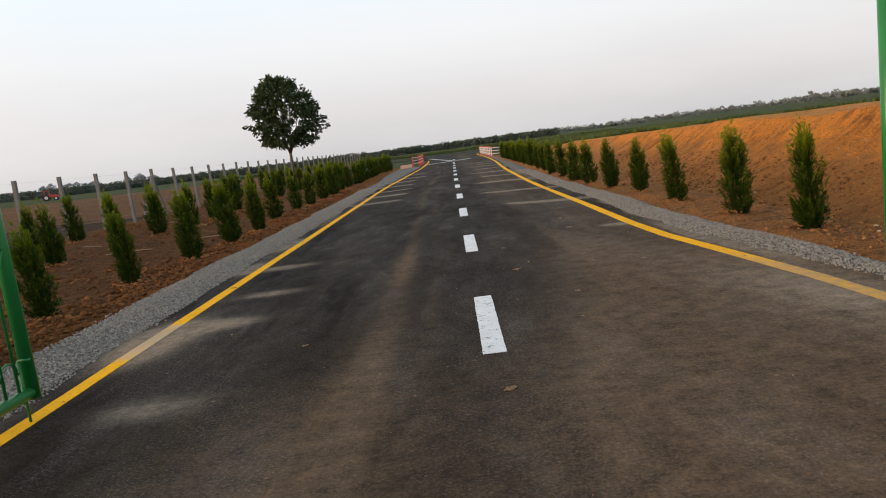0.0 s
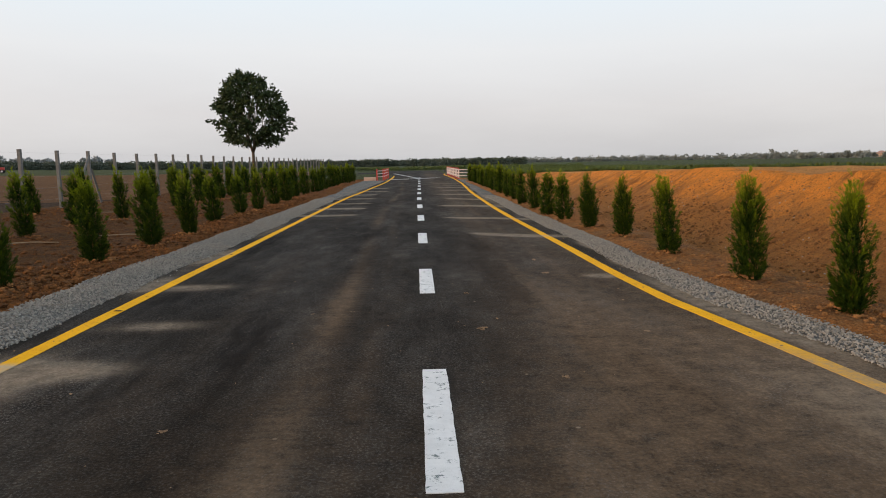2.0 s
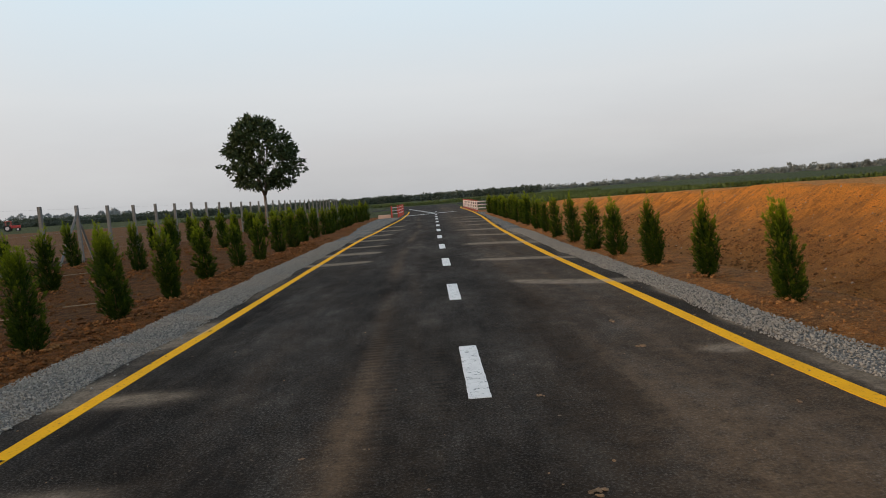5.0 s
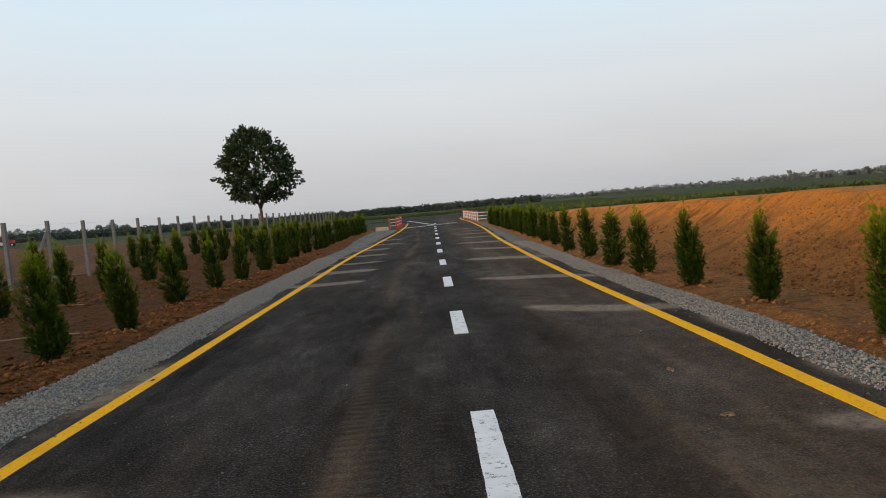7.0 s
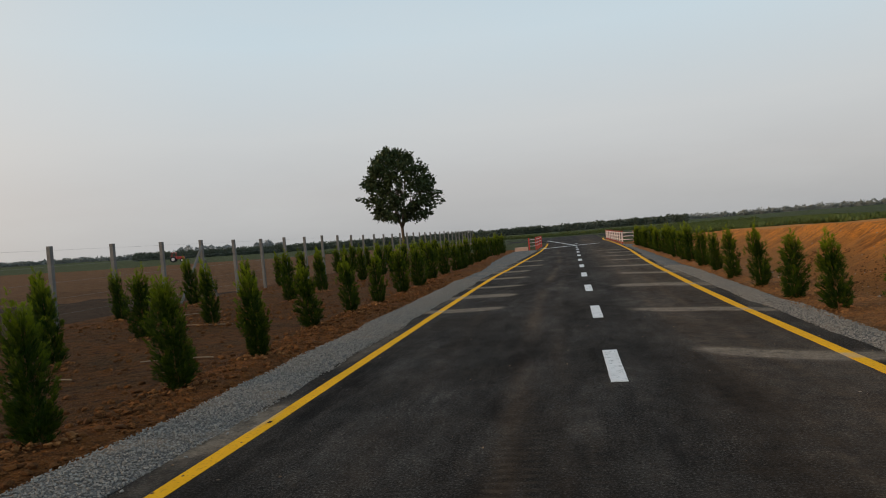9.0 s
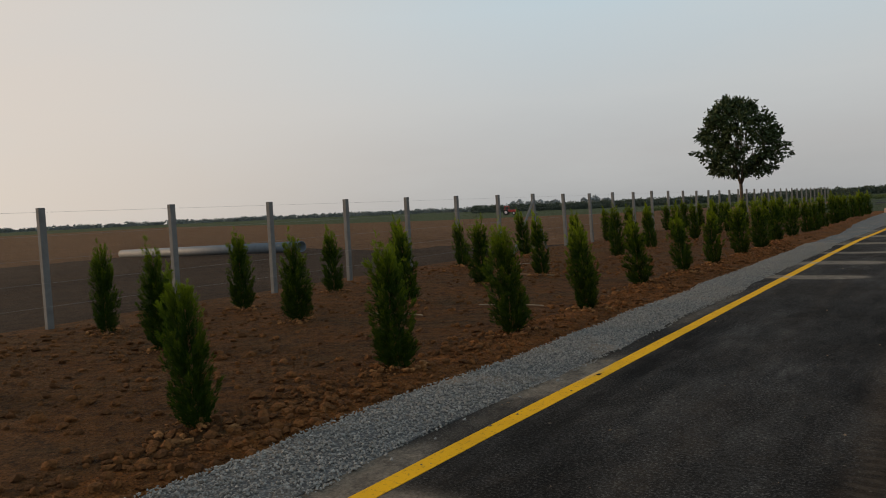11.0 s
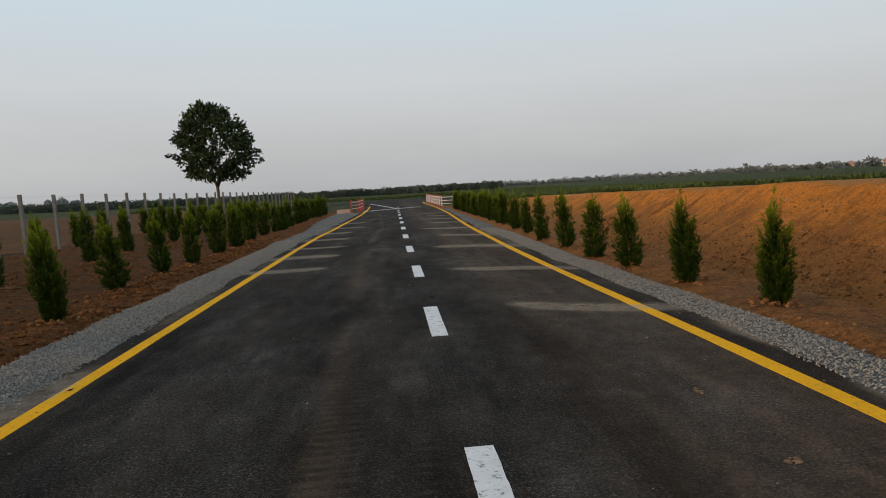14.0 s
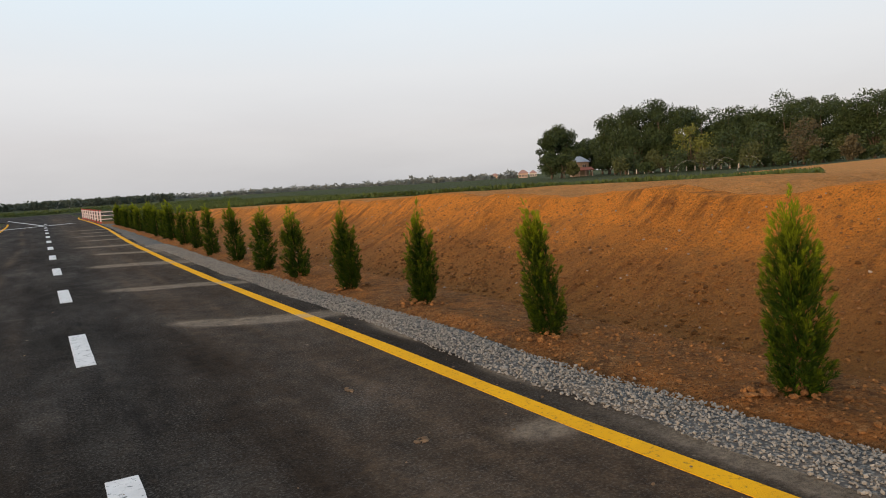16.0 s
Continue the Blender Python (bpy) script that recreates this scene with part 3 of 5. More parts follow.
def pale_value(x, y):
    """Pale sand: fans over the edge lines and cross streaks washed in by rain."""
    d = 1.8 * blob(x, y, -3.28, 6.45, 0.26, 0.55) + 2.2 * blob(x, y, -3.02, 6.85, 0.40, 0.18, 0.3) + 0.35 * blob(x, y, -2.45, 4.4, 0.35, 0.2)
    d = d + 0.55 * blob(x, y, -2.95, 10.4, 0.4, 0.16) + 0.40 * blob(x, y, -2.6, 8.3, 0.35, 0.14) + 1.6 * blob(x, y, -3.5, 13.4, 0.16, 0.6, 0.12) + 1.2 * blob(x, y, -3.52, 10.7, 0.14, 0.35)
    d = d + 0.30 * blob(x, y, 2.8, 5.0, 0.45, 1.3, -0.12) + 1.1 * blob(x, y, 2.98, 8.6, 0.16, 1.3, -0.08) + 0.5 * blob(x, y, 2.3, 10.6, 0.2, 0.12) + 1.2 * blob(x, y, 2.90, 11.75, 0.10, 0.35) + 0.9 * blob(x, y, 2.92, 13.9, 0.09, 0.5)
    for yy, side in STREAKS:
        edge = line_right(yy) if side > 0 else line_left(yy)
        u = (edge - x) * side
        bend = 0.55 * np.clip(u, -0.5, 3) + 0.08 * np.sin(2.7 * u + yy) if side > 0 else 0.05 * np.sin(3 * u + yy)
        reach = (1.75 if side > 0 else 1.35) + 0.2 * math.sin(yy * 2.3)
        thin = 0.24 + 0.06 * math.sin(yy * 3.1)
        d = d + 1.0 * np.exp(-(((y - yy - bend) / thin) ** 2)) * smooth(u, -0.9, 0.25) * (1 - smooth(u, reach * 0.6, reach))
    d = d + 0.55 * np.exp(-(((x - line_right(y) - 0.27) / 0.13) ** 2)) * np.clip(1.4 * wave(0.2 * x, 1.1 * y, 14), 0, 1)
    d = d + 0.35 * np.exp(-(((x - line_left(y) + 0.22) / 0.12) ** 2)) * np.clip(wave(0.2 * x, 1.1 * y, 15), 0, 1)
    return np.clip(d, 0, 1)


def tread_value(x, y):
    """Ribbed tyre prints left by a machine that drove in through the gate."""
    t = np.zeros(np.broadcast(x, y).shape)
    for c, k in ((-1.06, 1.0), (-0.86, 0.7), (-0.42, 0.40), (0.28, 0.30), (0.5, 0.2)):
        t = t + k * np.exp(-(((x - c - 0.10 * np.sin(0.15 * y)) / 0.075) ** 4)) * ((0.75 if c < -0.8 else 0.25) * np.exp(-(((y - 4.2) / 1.9) ** 2)) + 0.62 * np.exp(-(((y - 10.6) / 2.2) ** 2)))
    return np.clip(t, 0, 1)


def strip(name, xl, xr, ys, nx, z, mat, thick, dust=True, edge_noise=0.0, lift=None):
    """A ribbon along the road with real sides, between two edge curves."""
    ys = np.asarray(ys)
    u = np.linspace(0, 1, nx)
    L, R = xl(ys), xr(ys)
    if edge_noise:
        L = L + edge_noise * wave(0 * ys, 2.4 * ys, 21)
        R = R + edge_noise * wave(0 * ys, 2.4 * ys, 22)
    X = L[:, None] + (R - L)[:, None] * u[None]
    Y = np.repeat(ys[:, None], nx, 1)
    Z = np.full_like(X, z) if lift is None else z + lift(X, Y, u[None])
    top = np.stack([X, Y, Z], -1).reshape(-1, 3)
    n = len(ys)
    i = np.arange(n * nx).reshape(n, nx)
    f = np.stack([i[:-1, :-1], i[:-1, 1:], i[1:, 1:], i[1:, :-1]], -1).reshape(-1, 4).tolist()
    rim = np.concatenate([i[0, :], i[1:, -1], i[-1, -2::-1], i[-2:0:-1, 0]])
    low = top[rim] - np.array([0, 0, thick])
    b0 = len(top)
    k = len(rim)
    for j in range(k):
        a, b = rim[j], rim[(j + 1) % k]
        f.append([int(b), int(a), b0 + j, b0 + (j + 1) % k])
    v = np.concatenate([top, low])
    attrs = {"dust": dust_value(v[:, 0], v[:, 1]), "pale": pale_value(v[:, 0], v[:, 1]), "tread": tread_value(v[:, 0], v[:, 1])} if dust else None
    return mesh_object(name, v, f, mat, attrs=attrs, smooth=False)


Y_ROAD = np.concatenate([np.arange(-8, 30, 0.10), np.arange(30, 88.01, 0.25)])
road = strip("road", lambda y: line_left(y) - 0.36, lambda y: line_right(y) + 0.40 - 0.17 * smooth(y, 26, 36), Y_ROAD, 110, 0.0, M_ASPHALT, 0.10, True, 0.05)
tagged(road, "dark worn asphalt road with dust streaks and wheel marks", "road", kind="structure")
cross = strip("road_crossing", lambda y: -70 + 0 * y, lambda y: 70 + 0 * y, np.arange(88, 122.01, 0.5), 150, 0.0, M_ASPHALT, 0.10, True, 0.0)
tagged(cross, "dark asphalt road that crosses at the far end", "road", kind="structure")
y_line = np.concatenate([np.arange(-8, 30, 0.15), np.arange(30, 80.01, 0.4)])
for nm, fn, hw in (("line_left", line_left, 0.075), ("line_right", line_right, 0.075)):
    ys = y_line if nm == "line_left" else np.concatenate([y_line, np.arange(80.4, 88.1, 0.4)])
    ob = strip("road_marking", lambda y, fn=fn, hw=hw: fn(y) - hw, lambda y, fn=fn, hw=hw: fn(y) + hw, ys, 3, 0.004, M_YELLOW, 0.004, True, 0.012)
    tagged(ob, "worn yellow edge line painted along the asphalt", "road marking", kind="structure")


def paint_chip(x, y, rx, ry, seed):
    """A bare spot where the paint has come off."""
    rng = np.random.RandomState(seed)
    n = 14
    k = rng.uniform(0.6, 1.2, n)
    v = [(x + rx * k[i] * math.cos(2 * math.pi * i / n), y + ry * k[i] * math.sin(2 * math.pi * i / n), 0.0075) for i in range(n)]
    ob = mesh_object("paint_chip", v, [list(range(n))], M_ASPHALT)
    return tagged(ob, "dark bare spot where yellow paint has come off", "road marking", kind="structure")


for q, (cy, rx, ry) in enumerate(((13.58, 0.024, 0.04), (9.06, 0.06, 0.03))):
    paint_chip(float(line_left(cy)) + 0.02 * math.sin(q * 2.0), cy, rx, ry, 700 + q)


def centre_x(y):
    return lerp(y, [0, 30, 62, 80], [0.0, 0.0, 0.15, 0.3])


def dash(y0, length, seed):
    ys = np.linspace(y0, y0 + length, 28)
    r = np.random.RandomState(seed)
    j = r.uniform(-0.003, 0.003, (2, 28))
    ob = strip("centre_dash", lambda y: centre_x(y) - 0.088 + j[0], lambda y: centre_x(y) + 0.088 + j[1], ys, 4, 0.004, M_WHITE, 0.004, False)
    return tagged(ob, "worn white centre dash painted on asphalt", "road marking", "centre line dashes", "structure")


dash(4.73, 1.93, 40)
for k in range(11):
    dash(9.66 + 5.04 * k, 1.84, 41 + k)
dash(70.0, 1.9, 60)


def paint_bar(a, b, w):
    a, b = Vector(a), Vector(b)
    d = (b - a).normalized()
    s = Vector((-d.y, d.x)) * w / 2
    bm = bmesh.new()
    n = 16
    rows = []
    for i in range(n + 1):
        p = a.lerp(b, i / n)
        e = 1 + 0.25 * math.sin(i * 1.7) * 0.5
        rows.append([bm.verts.new((p.x + q * s.x * e, p.y + q * s.y * e, 0.006)) for q in (-1, 1)])
    for r0, r1 in zip(rows, rows[1:]):
        bm.faces.new((r0[0], r1[0], r1[1], r0[1]))
    bmesh.ops.recalc_face_normals(bm, faces=bm.faces)
    ob = part("junction_marking", bm, M_WHITE, None)
    return tagged(ob, "worn white line painted across the junction", "road marking", kind="structure")


paint_bar((-2.5, 63.0), (2.0, 67.6), 0.6)
paint_bar((-3.0, 95.0), (0.1, 66.0), 0.2)


# ---- gravel shoulders ----
def gl_in(y):
    return line_left(y) - 0.33


def gl_out(y):
    return line_left(y) - 1.22 - 0.95 * smooth(y, 36, 52)


def gr_in(y):
    return line_right(y) + 0.35 - 0.15 * smooth(y, 26, 36)


def gr_out(y):
    return line_right(y) + 0.88 - 0.25 * (y < 8) * smooth(8 - y, 0, 3)


def shoulder(name, a, b, label):
    y = np.concatenate([np.arange(-8, 30, 0.15), np.arange(30, 61.5, 0.5)])
    ob = strip(name, a, b, y, 12, -0.005, M_GRAVEL, 0.08, False, 0.12, lambda X, Y, u: 0.024 * np.sin(np.pi * u) + 0.012 * wave(5 * X, 5 * Y, 31))
    return tagged(ob, label, "gravel", kind="stuff")


bed_l = shoulder("gravel_shoulder", lambda y: gl_out(y), lambda y: gl_in(y), "strip of loose grey crushed stone beside the asphalt and the soil")
bed_r = shoulder("gravel_shoulder", lambda y: gr_in(y), lambda y: gr_out(y), "narrow strip of loose grey crushed stone below the clay verge")


def scatter_gravel(bed, a, b, n, seed, y0, y1):
    rng = np.random.RandomState(seed)
    y = y0 + (y1 - y0) * rng.uniform(0, 1, n) ** 1.35
    u = rng.uniform(-0.02, 1.02, n)
    x = a(y) + (b(y) - a(y)) * u + 0.12 * wave(0 * y, 2.4 * y, 21)
    z = 0.002 + 0.024 * np.sin(np.pi * np.clip(u, 0, 1)) + rng.uniform(0, 0.012, n)
    s = 0.0085 + 0.0085 * rng.uniform(0, 1, n) ** 1.5
    v, f = lumps(rng, np.stack([x, y, z], 1), s, False, 0.8)
    tagged(mesh_object("loose_stones", v, f, M_STONE, bed), kind="stuff")
    shared = []
    for i in range(6):
        v, f = lumps(rng, np.zeros((1, 3)), [1.0], True, 0.8)
        me = bpy.data.meshes.new("stone")
        me.from_pydata(v.tolist(), [], f.tolist())
        me.materials.append(M_STONE)
        shared.append(me)
    for i in range(150):
        yy = y0 + 1.5 + 9 * rng.uniform()
        uu = rng.uniform(-0.1, 1.1)
        st = new("stone", shared[i % 6])
        st.parent = bed
        sc = rng.uniform(0.013, 0.021)
        st.matrix_basis = pose(float(a(yy) + (b(yy) - a(yy)) * uu), yy, 0.010 + 0.022 * math.sin(math.pi * min(max(uu, 0), 1)), 0, 0, rng.uniform(0, 360)) @ Matrix.Scale(sc, 4)


scatter_gravel(bed_l, gl_out, gl_in, 29000, 5, 3.0, 32.0)
scatter_gravel(bed_r, gr_in, gr_out, 19000, 6, 3.0, 32.0)


# ---- crumbs on the asphalt ----
def road_crumbs():
    rng = np.random.RandomState(95)
    n = 900
    y = 2.5 + 22 * rng.uniform(0, 1, n) ** 1.5
    u = rng.uniform(0, 1, n)
    side = rng.uniform(0, 1, n) < 0.62
    edge = np.where(rng.uniform(0, 1, n) < 0.5, line_left(y) + 0.5 * u ** 2 - 0.3, line_right(y) - 0.9 * u ** 2 + 0.3)
    x = np.where(side, edge, line_left(y) + (line_right(y) - line_left(y)) * u)
    size = 0.003 + 0.012 * rng.uniform(0, 1, n) ** 6
    v, f = lumps(rng, np.stack([x, y, 0.001 + 0.3 * size], 1), size, True, 0.55)
    tagged(mesh_object("road_crumbs", v, f, M_CRUMB), "scattered tan crumbs of soil and grit on asphalt", "grit", kind="stuff")


road_crumbs()


def flat_clod(x, y, r, seed):
    rng = np.random.RandomState(seed)
    k = 7
    a, d = rng.uniform(0, 6.28, k), r * rng.uniform(0, 0.9, k)
    size = r * rng.uniform(0.25, 0.6, k)
    v, f = lumps(rng, np.stack([d * np.cos(a), 1.3 * d * np.sin(a), 0.15 * size], 1), size, True, 0.3)
    ob = mesh_object("soil_clod", v, f, M_CRUMB)
    ob.matrix_basis = pose(x, y, 0.002)
    return tagged(ob, "dry tan clod of soil crushed flat on the asphalt", "clod", "crushed clods")


for i, (x, y, r) in enumerate(((0.05, 3.95, 0.05), (0.47, 7.88, 0.05), (-1.18, 8.67, 0.025), (1.68, 12.2, 0.05), (0.92, 6.4, 0.035), (1.9, 7.6, 0.035), (-1.6, 5.6, 0.03), (1.62, 10.9, 0.05), (0.45, 9.6, 0.03), (2.1, 9.0, 0.03))):
    flat_clod(x, y, r, 500 + i)


# ---- clods and crumbs ----
def clods(name, n, seed, xr, yr, smin, smax, mat, label, power=1.6, clump=0.5, grade=6):
    rng = np.random.RandomState(seed)
    x = rng.uniform(*xr, n * 3)
    y = yr[0] + (yr[1] - yr[0]) * rng.uniform(0, 1, n * 3) ** power
    keep = wave(1.7 * x, 1.7 * y, seed) + rng.normal(0, 0.3, n * 3) > clump - 0.5
    x, y = x[keep][:n], y[keep][:n]
    s = smin + (smax - smin) * rng.uniform(0, 1, len(x)) ** grade
    z = height(x, y) + 0.25 * s
    big = s > 0.4 * smax
    v, f = lumps(rng, np.stack([x, y, z], 1)[big], s[big], True, 0.7)
    v2, f2 = lumps(rng, np.stack([x, y, z], 1)[~big], s[~big], False, 0.75)
    v, f = np.concatenate([v, v2]), np.concatenate([f, f2 + len(v)])
    return tagged(mesh_object(name, v, f, mat), label, "soil", kind="stuff")


clods("ridge_clods", 13000, 74, (-5.6, -4.3), (4, 32), 0.006, 0.065, M_CLOD, "loose orange-brown clods heaped along the gravel", 1.3, 0.3)
clods("soil_clods", 14000, 71, (-13, -4.35), (4, 36), 0.008, 0.07, M_CLOD, "crumbled red-brown clods lying on the planted strip")
clods("verge_clods", 17000, 72, (3.25, 4.9), (4, 34), 0.004, 0.027, M_CLODB, "crumbled orange clay clods along the verge", 1.4)
clods("bank_clods", 12000, 73, (6.4, 9.5), (5, 34), 0.006, 0.040, M_CLODB, "small clay crumbs and stones on the cut bank", 1.3)
clods("subsoil_clods", 15000, 76, (4.9, 8.3), (5, 34), 0.007, 0.055, M_CLODR, "brown crumbled subsoil lying on the foot of the bank", 1.3, 0.4, 4)


# ---- young cypresses ----
def cypress_mesh(seed, n_plumes, per, leaf_scale, lean):
    """Upright plumes round a thin stem, each a feather of small sprays with paler ends."""
    rng = np.random.RandomState(seed)
    h0 = np.sort(0.78 * rng.uniform(0.0, 1.0, n_plumes) ** 1.35)
    ang0 = np.arange(n_plumes) * 2.4 + rng.uniform(-0.5, 0.5, n_plumes)
    length = np.interp(h0, [0, 0.3, 0.6, 0.8], [0.20, 0.25, 0.23, 0.16]) * rng.uniform(0.75, 1.25, n_plumes)
    spread = np.interp(h0, [0, 0.2, 0.5, 0.8], [0.58, 0.62, 0.44, 0.12]) * rng.uniform(0.75, 1.2, n_plumes)
    low = np.arange(n_plumes) < n_plumes // 7
    h0[low], spread[low], length[low] = rng.uniform(0.0, 0.05, low.sum()), rng.uniform(0.4, 0.85, low.sum()), rng.uniform(0.14, 0.20, low.sum())
    h0[-1], length[-1], spread[-1] = 0.72, 0.31, 0.03
    k = np.repeat(np.arange(n_plumes), per)
    n = len(k)
    u = rng.uniform(0.0, 1.0, n) ** 0.8
    out = np.stack([np.cos(ang0), np.sin(ang0), np.zeros(n_plumes)], 1)
    axis_ = out * spread[:, None] + np.array([0, 0, 1.0])
    axis_ /= np.linalg.norm(axis_, axis=1)[:, None]
    c = out[k] * (0.012 + 0.035 * (1 - h0[k]))[:, None] + axis_[k] * (u * length[k])[:, None]
    c[:, 2] += h0[k] + 0.03 * u * u
    wid = 0.038 * np.sin(np.pi * np.clip(0.12 + 0.80 * u, 0, 1)) * (1 - 0.35 * h0[k])
    c += rng.normal(0, 0.5, (n, 3)) * wid[:, None]
    # Core sprays fill the inside; their low u leaves them in painted shade.
    core = rng.uniform(0, 1, n) < 0.16
    hc = rng.uniform(0.02, 0.72, n)
    rc = 0.075 * (1 - hc) * np.sqrt(rng.uniform(0, 1, n))
    ac = rng.uniform(0, 6.28, n)
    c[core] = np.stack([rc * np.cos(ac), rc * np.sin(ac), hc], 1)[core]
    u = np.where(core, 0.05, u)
    c[:, 0] += lean * c[:, 2] ** 2
    c[:, 2] = np.maximum(c[:, 2], 0.015)
    d = axis_[k] * 1.0 + out[k] * 0.22 + rng.normal(0, 0.25, (n, 3))
    d /= np.linalg.norm(d, axis=1)[:, None]
    size = leaf_scale * rng.uniform(0.6, 1.25, n) * (1.05 - 0.35 * u)
    # Yellow-green growth at the ends; inner and low shade painted as less tip.
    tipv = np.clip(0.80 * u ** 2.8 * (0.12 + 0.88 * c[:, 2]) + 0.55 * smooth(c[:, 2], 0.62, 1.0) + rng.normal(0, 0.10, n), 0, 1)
    vs, fs, ts, off = [], [], [], 0
    side = np.cross(d, rng.normal(size=(n, 3)))
    side /= np.linalg.norm(side, axis=1)[:, None]
    for j, (along, sw, ln) in enumerate(((0.0, 0.0, 1.0), (0.15, 0.55, 0.62), (0.2, -0.55, 0.62), (0.45, 0.42, 0.48), (0.5, -0.42, 0.48))):
        v, f, t = kites(rng, c + d * (size * along)[:, None], d + side * sw, size * ln, size * (0.12 if j == 0 else 0.09), tipv)
        vs.append(v), fs.append(f + off), ts.append(t)
        off += len(v)
    me = bpy.data.meshes.new("foliage")
    me.from_pydata(np.concatenate(vs).tolist(), [], np.concatenate(fs).tolist())
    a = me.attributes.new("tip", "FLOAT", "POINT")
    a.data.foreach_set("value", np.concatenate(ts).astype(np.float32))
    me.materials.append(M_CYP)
    return me


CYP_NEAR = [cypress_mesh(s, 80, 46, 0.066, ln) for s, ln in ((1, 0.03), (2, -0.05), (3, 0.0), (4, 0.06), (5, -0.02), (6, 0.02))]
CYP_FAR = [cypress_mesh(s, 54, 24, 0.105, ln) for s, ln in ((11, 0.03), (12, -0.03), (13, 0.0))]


def trunk_mesh():
    bm = bmesh.new()
    tube(bm, [(0, 0, -0.06), (0.005, 0, 0.2), (-0.006, 0.004, 0.5), (0, 0, 0.85)], [0.019, 0.015, 0.010, 0.003], 7)
    me = bpy.data.meshes.new("trunk")
    bm.to_mesh(me)
    bm.free()
    me.materials.append(M_TWIG)
    return me


CYP_TRUNK = trunk_mesh()
cyp_rng = random.Random(9)


PLANTED = []


def cypress(x, y, tall, group, wide=1.0, near=None):
    PLANTED.append((x, y))
    meshes = CYP_NEAR if (y < 17.6 if near is None else near) else CYP_FAR
    z = float(height(x, y)) - (0.06 if x > 0 else 0.03)
    ob = base("cypress", x, y, z, "young green cypress with feathery yellow-green tips, planted in bare soil", "conifer", group)
    w = tall * wide * cyp_rng.uniform(0.88, 1.12)
    tilt = Matrix.Rotation(radians(-4.6 + cyp_rng.uniform(-2.5, 2.5)), 4, "Y") @ Matrix.Rotation(radians(cyp_rng.uniform(-2, 2)), 4, "X")
    ob.matrix_basis = Matrix.Translation((x, y, z)) @ tilt @ Matrix.Rotation(cyp_rng.uniform(0, 6.28), 4, "Z") @ Matrix.Diagonal((w, w, tall, 1))
    for nm, me in (("trunk", CYP_TRUNK), ("foliage", cyp_rng.choice(meshes))):
        p = new(nm, me)
        p.parent = ob
    return ob


RIGHT_ROW = [5.7, 8.12, 10.0, 12.52, 15.08, 17.2, 19.15, 20.95, 23.25, 25.8, 28.0, 30.4]
RIGHT_ROW += [32.6 + 1.85 * i for i in range(14)]
RIGHT_X = [4.1, 4.08, 3.97, 3.9, 3.93, 3.8, 3.63, 3.55, 3.57, 3.56, 3.62, 3.70]
for i, y in enumerate(RIGHT_ROW):
    x = RIGHT_X[i] if i < len(RIGHT_X) else 3.70 + 0.06 * math.sin(i * 2.1) + (y - 30) * 0.014
    cypress(x, y, (1.20 + 0.07 * math.sin(i * 1.7)) * (1.14 if i in (2, 3) else 1.05), "row of cypresses on the verge", 0.92 if i in (1, 2, 3) else 1.02)
ROW1 = [3.7, 6.1, 8.4, 10.75, 13.05, 15.25, 17.5, 20.55, 22.4, 24.7, 27.35, 29.7, 32.1]
ROW1_X = [-5.45, -5.5, -5.5, -5.45, -5.3, -5.22, -5.2, -5.5, -5.26, -5.25, -5.27, -5.28, -5.3]
ROW1 += [34.4 + 2.35 * i for i in range(11)]
for i, y in enumerate(ROW1):
    x = ROW1_X[i] if i < len(ROW1_X) else -5.3 + 0.08 * math.sin(i * 1.9) + max(0, y - 25) * 0.006
    cypress(x, y, 1.34 + 0.10 * math.sin(i * 1.1 + 2.2), "cypress rows by the fence", 1.0)
ROW2 = [10.2, 12.8, 15.2, 17.6, 20.35, 22.65, 25.0, 27.4, 30.8, 33.2] + [35.7 + 2.5 * i for i in range(9)]
ROW2_X = [-9.2, -9.2, -9.22, -8.86, -9.0, -8.77, -8.9, -8.75, -9.0]
for i, y in enumerate(ROW2):
    x = ROW2_X[i] if i < len(ROW2_X) else -8.9 + 0.14 * math.sin(i * 2.9)
    cypress(x, y, 1.48 + 0.08 * math.sin(i * 3.1), "cypress rows by the fence", 0.98)
ROW3 = [13.2, 15.78, 18.3, 20.9, 23.9, 27.7] + [35.0 + 2.6 * i for i in range(8)]
for i, y in enumerate(ROW3):
    cypress(-11.5 - min(0.06 * max(0, y - 17), 0.9) + 0.08 * math.sin(i * 1.3), y, 1.44 + 0.07 * math.sin(i * 2.7), "cypress rows by the fence", 0.95)


def planting_mounds():
    """Loose soil heaped round the stems after planting."""
    rng = np.random.RandomState(91)
    cs, ss = [], []
    for x, y in PLANTED:
        if y > 34:
            continue
        n = 190
        r, a = 0.36 * np.sqrt(rng.uniform(0, 1, n)), rng.uniform(0, 6.28, n)
        px, py = x + r * np.cos(a), y + r * np.sin(a)
        size = 0.004 + 0.045 * rng.uniform(0, 1, n) ** 8
        cs.append(np.stack([px, py, height(px, py) + 0.06 * (1 - r / 0.36) + 0.2 * size], 1))
        ss.append(size)
    v, f = lumps(rng, np.concatenate(cs), np.concatenate(ss), True, 0.7)
    tagged(mesh_object("planting_soil", v, f, M_CLODB), "crumbled orange soil heaped round the cypress stems", "soil", kind="stuff")


planting_mounds()


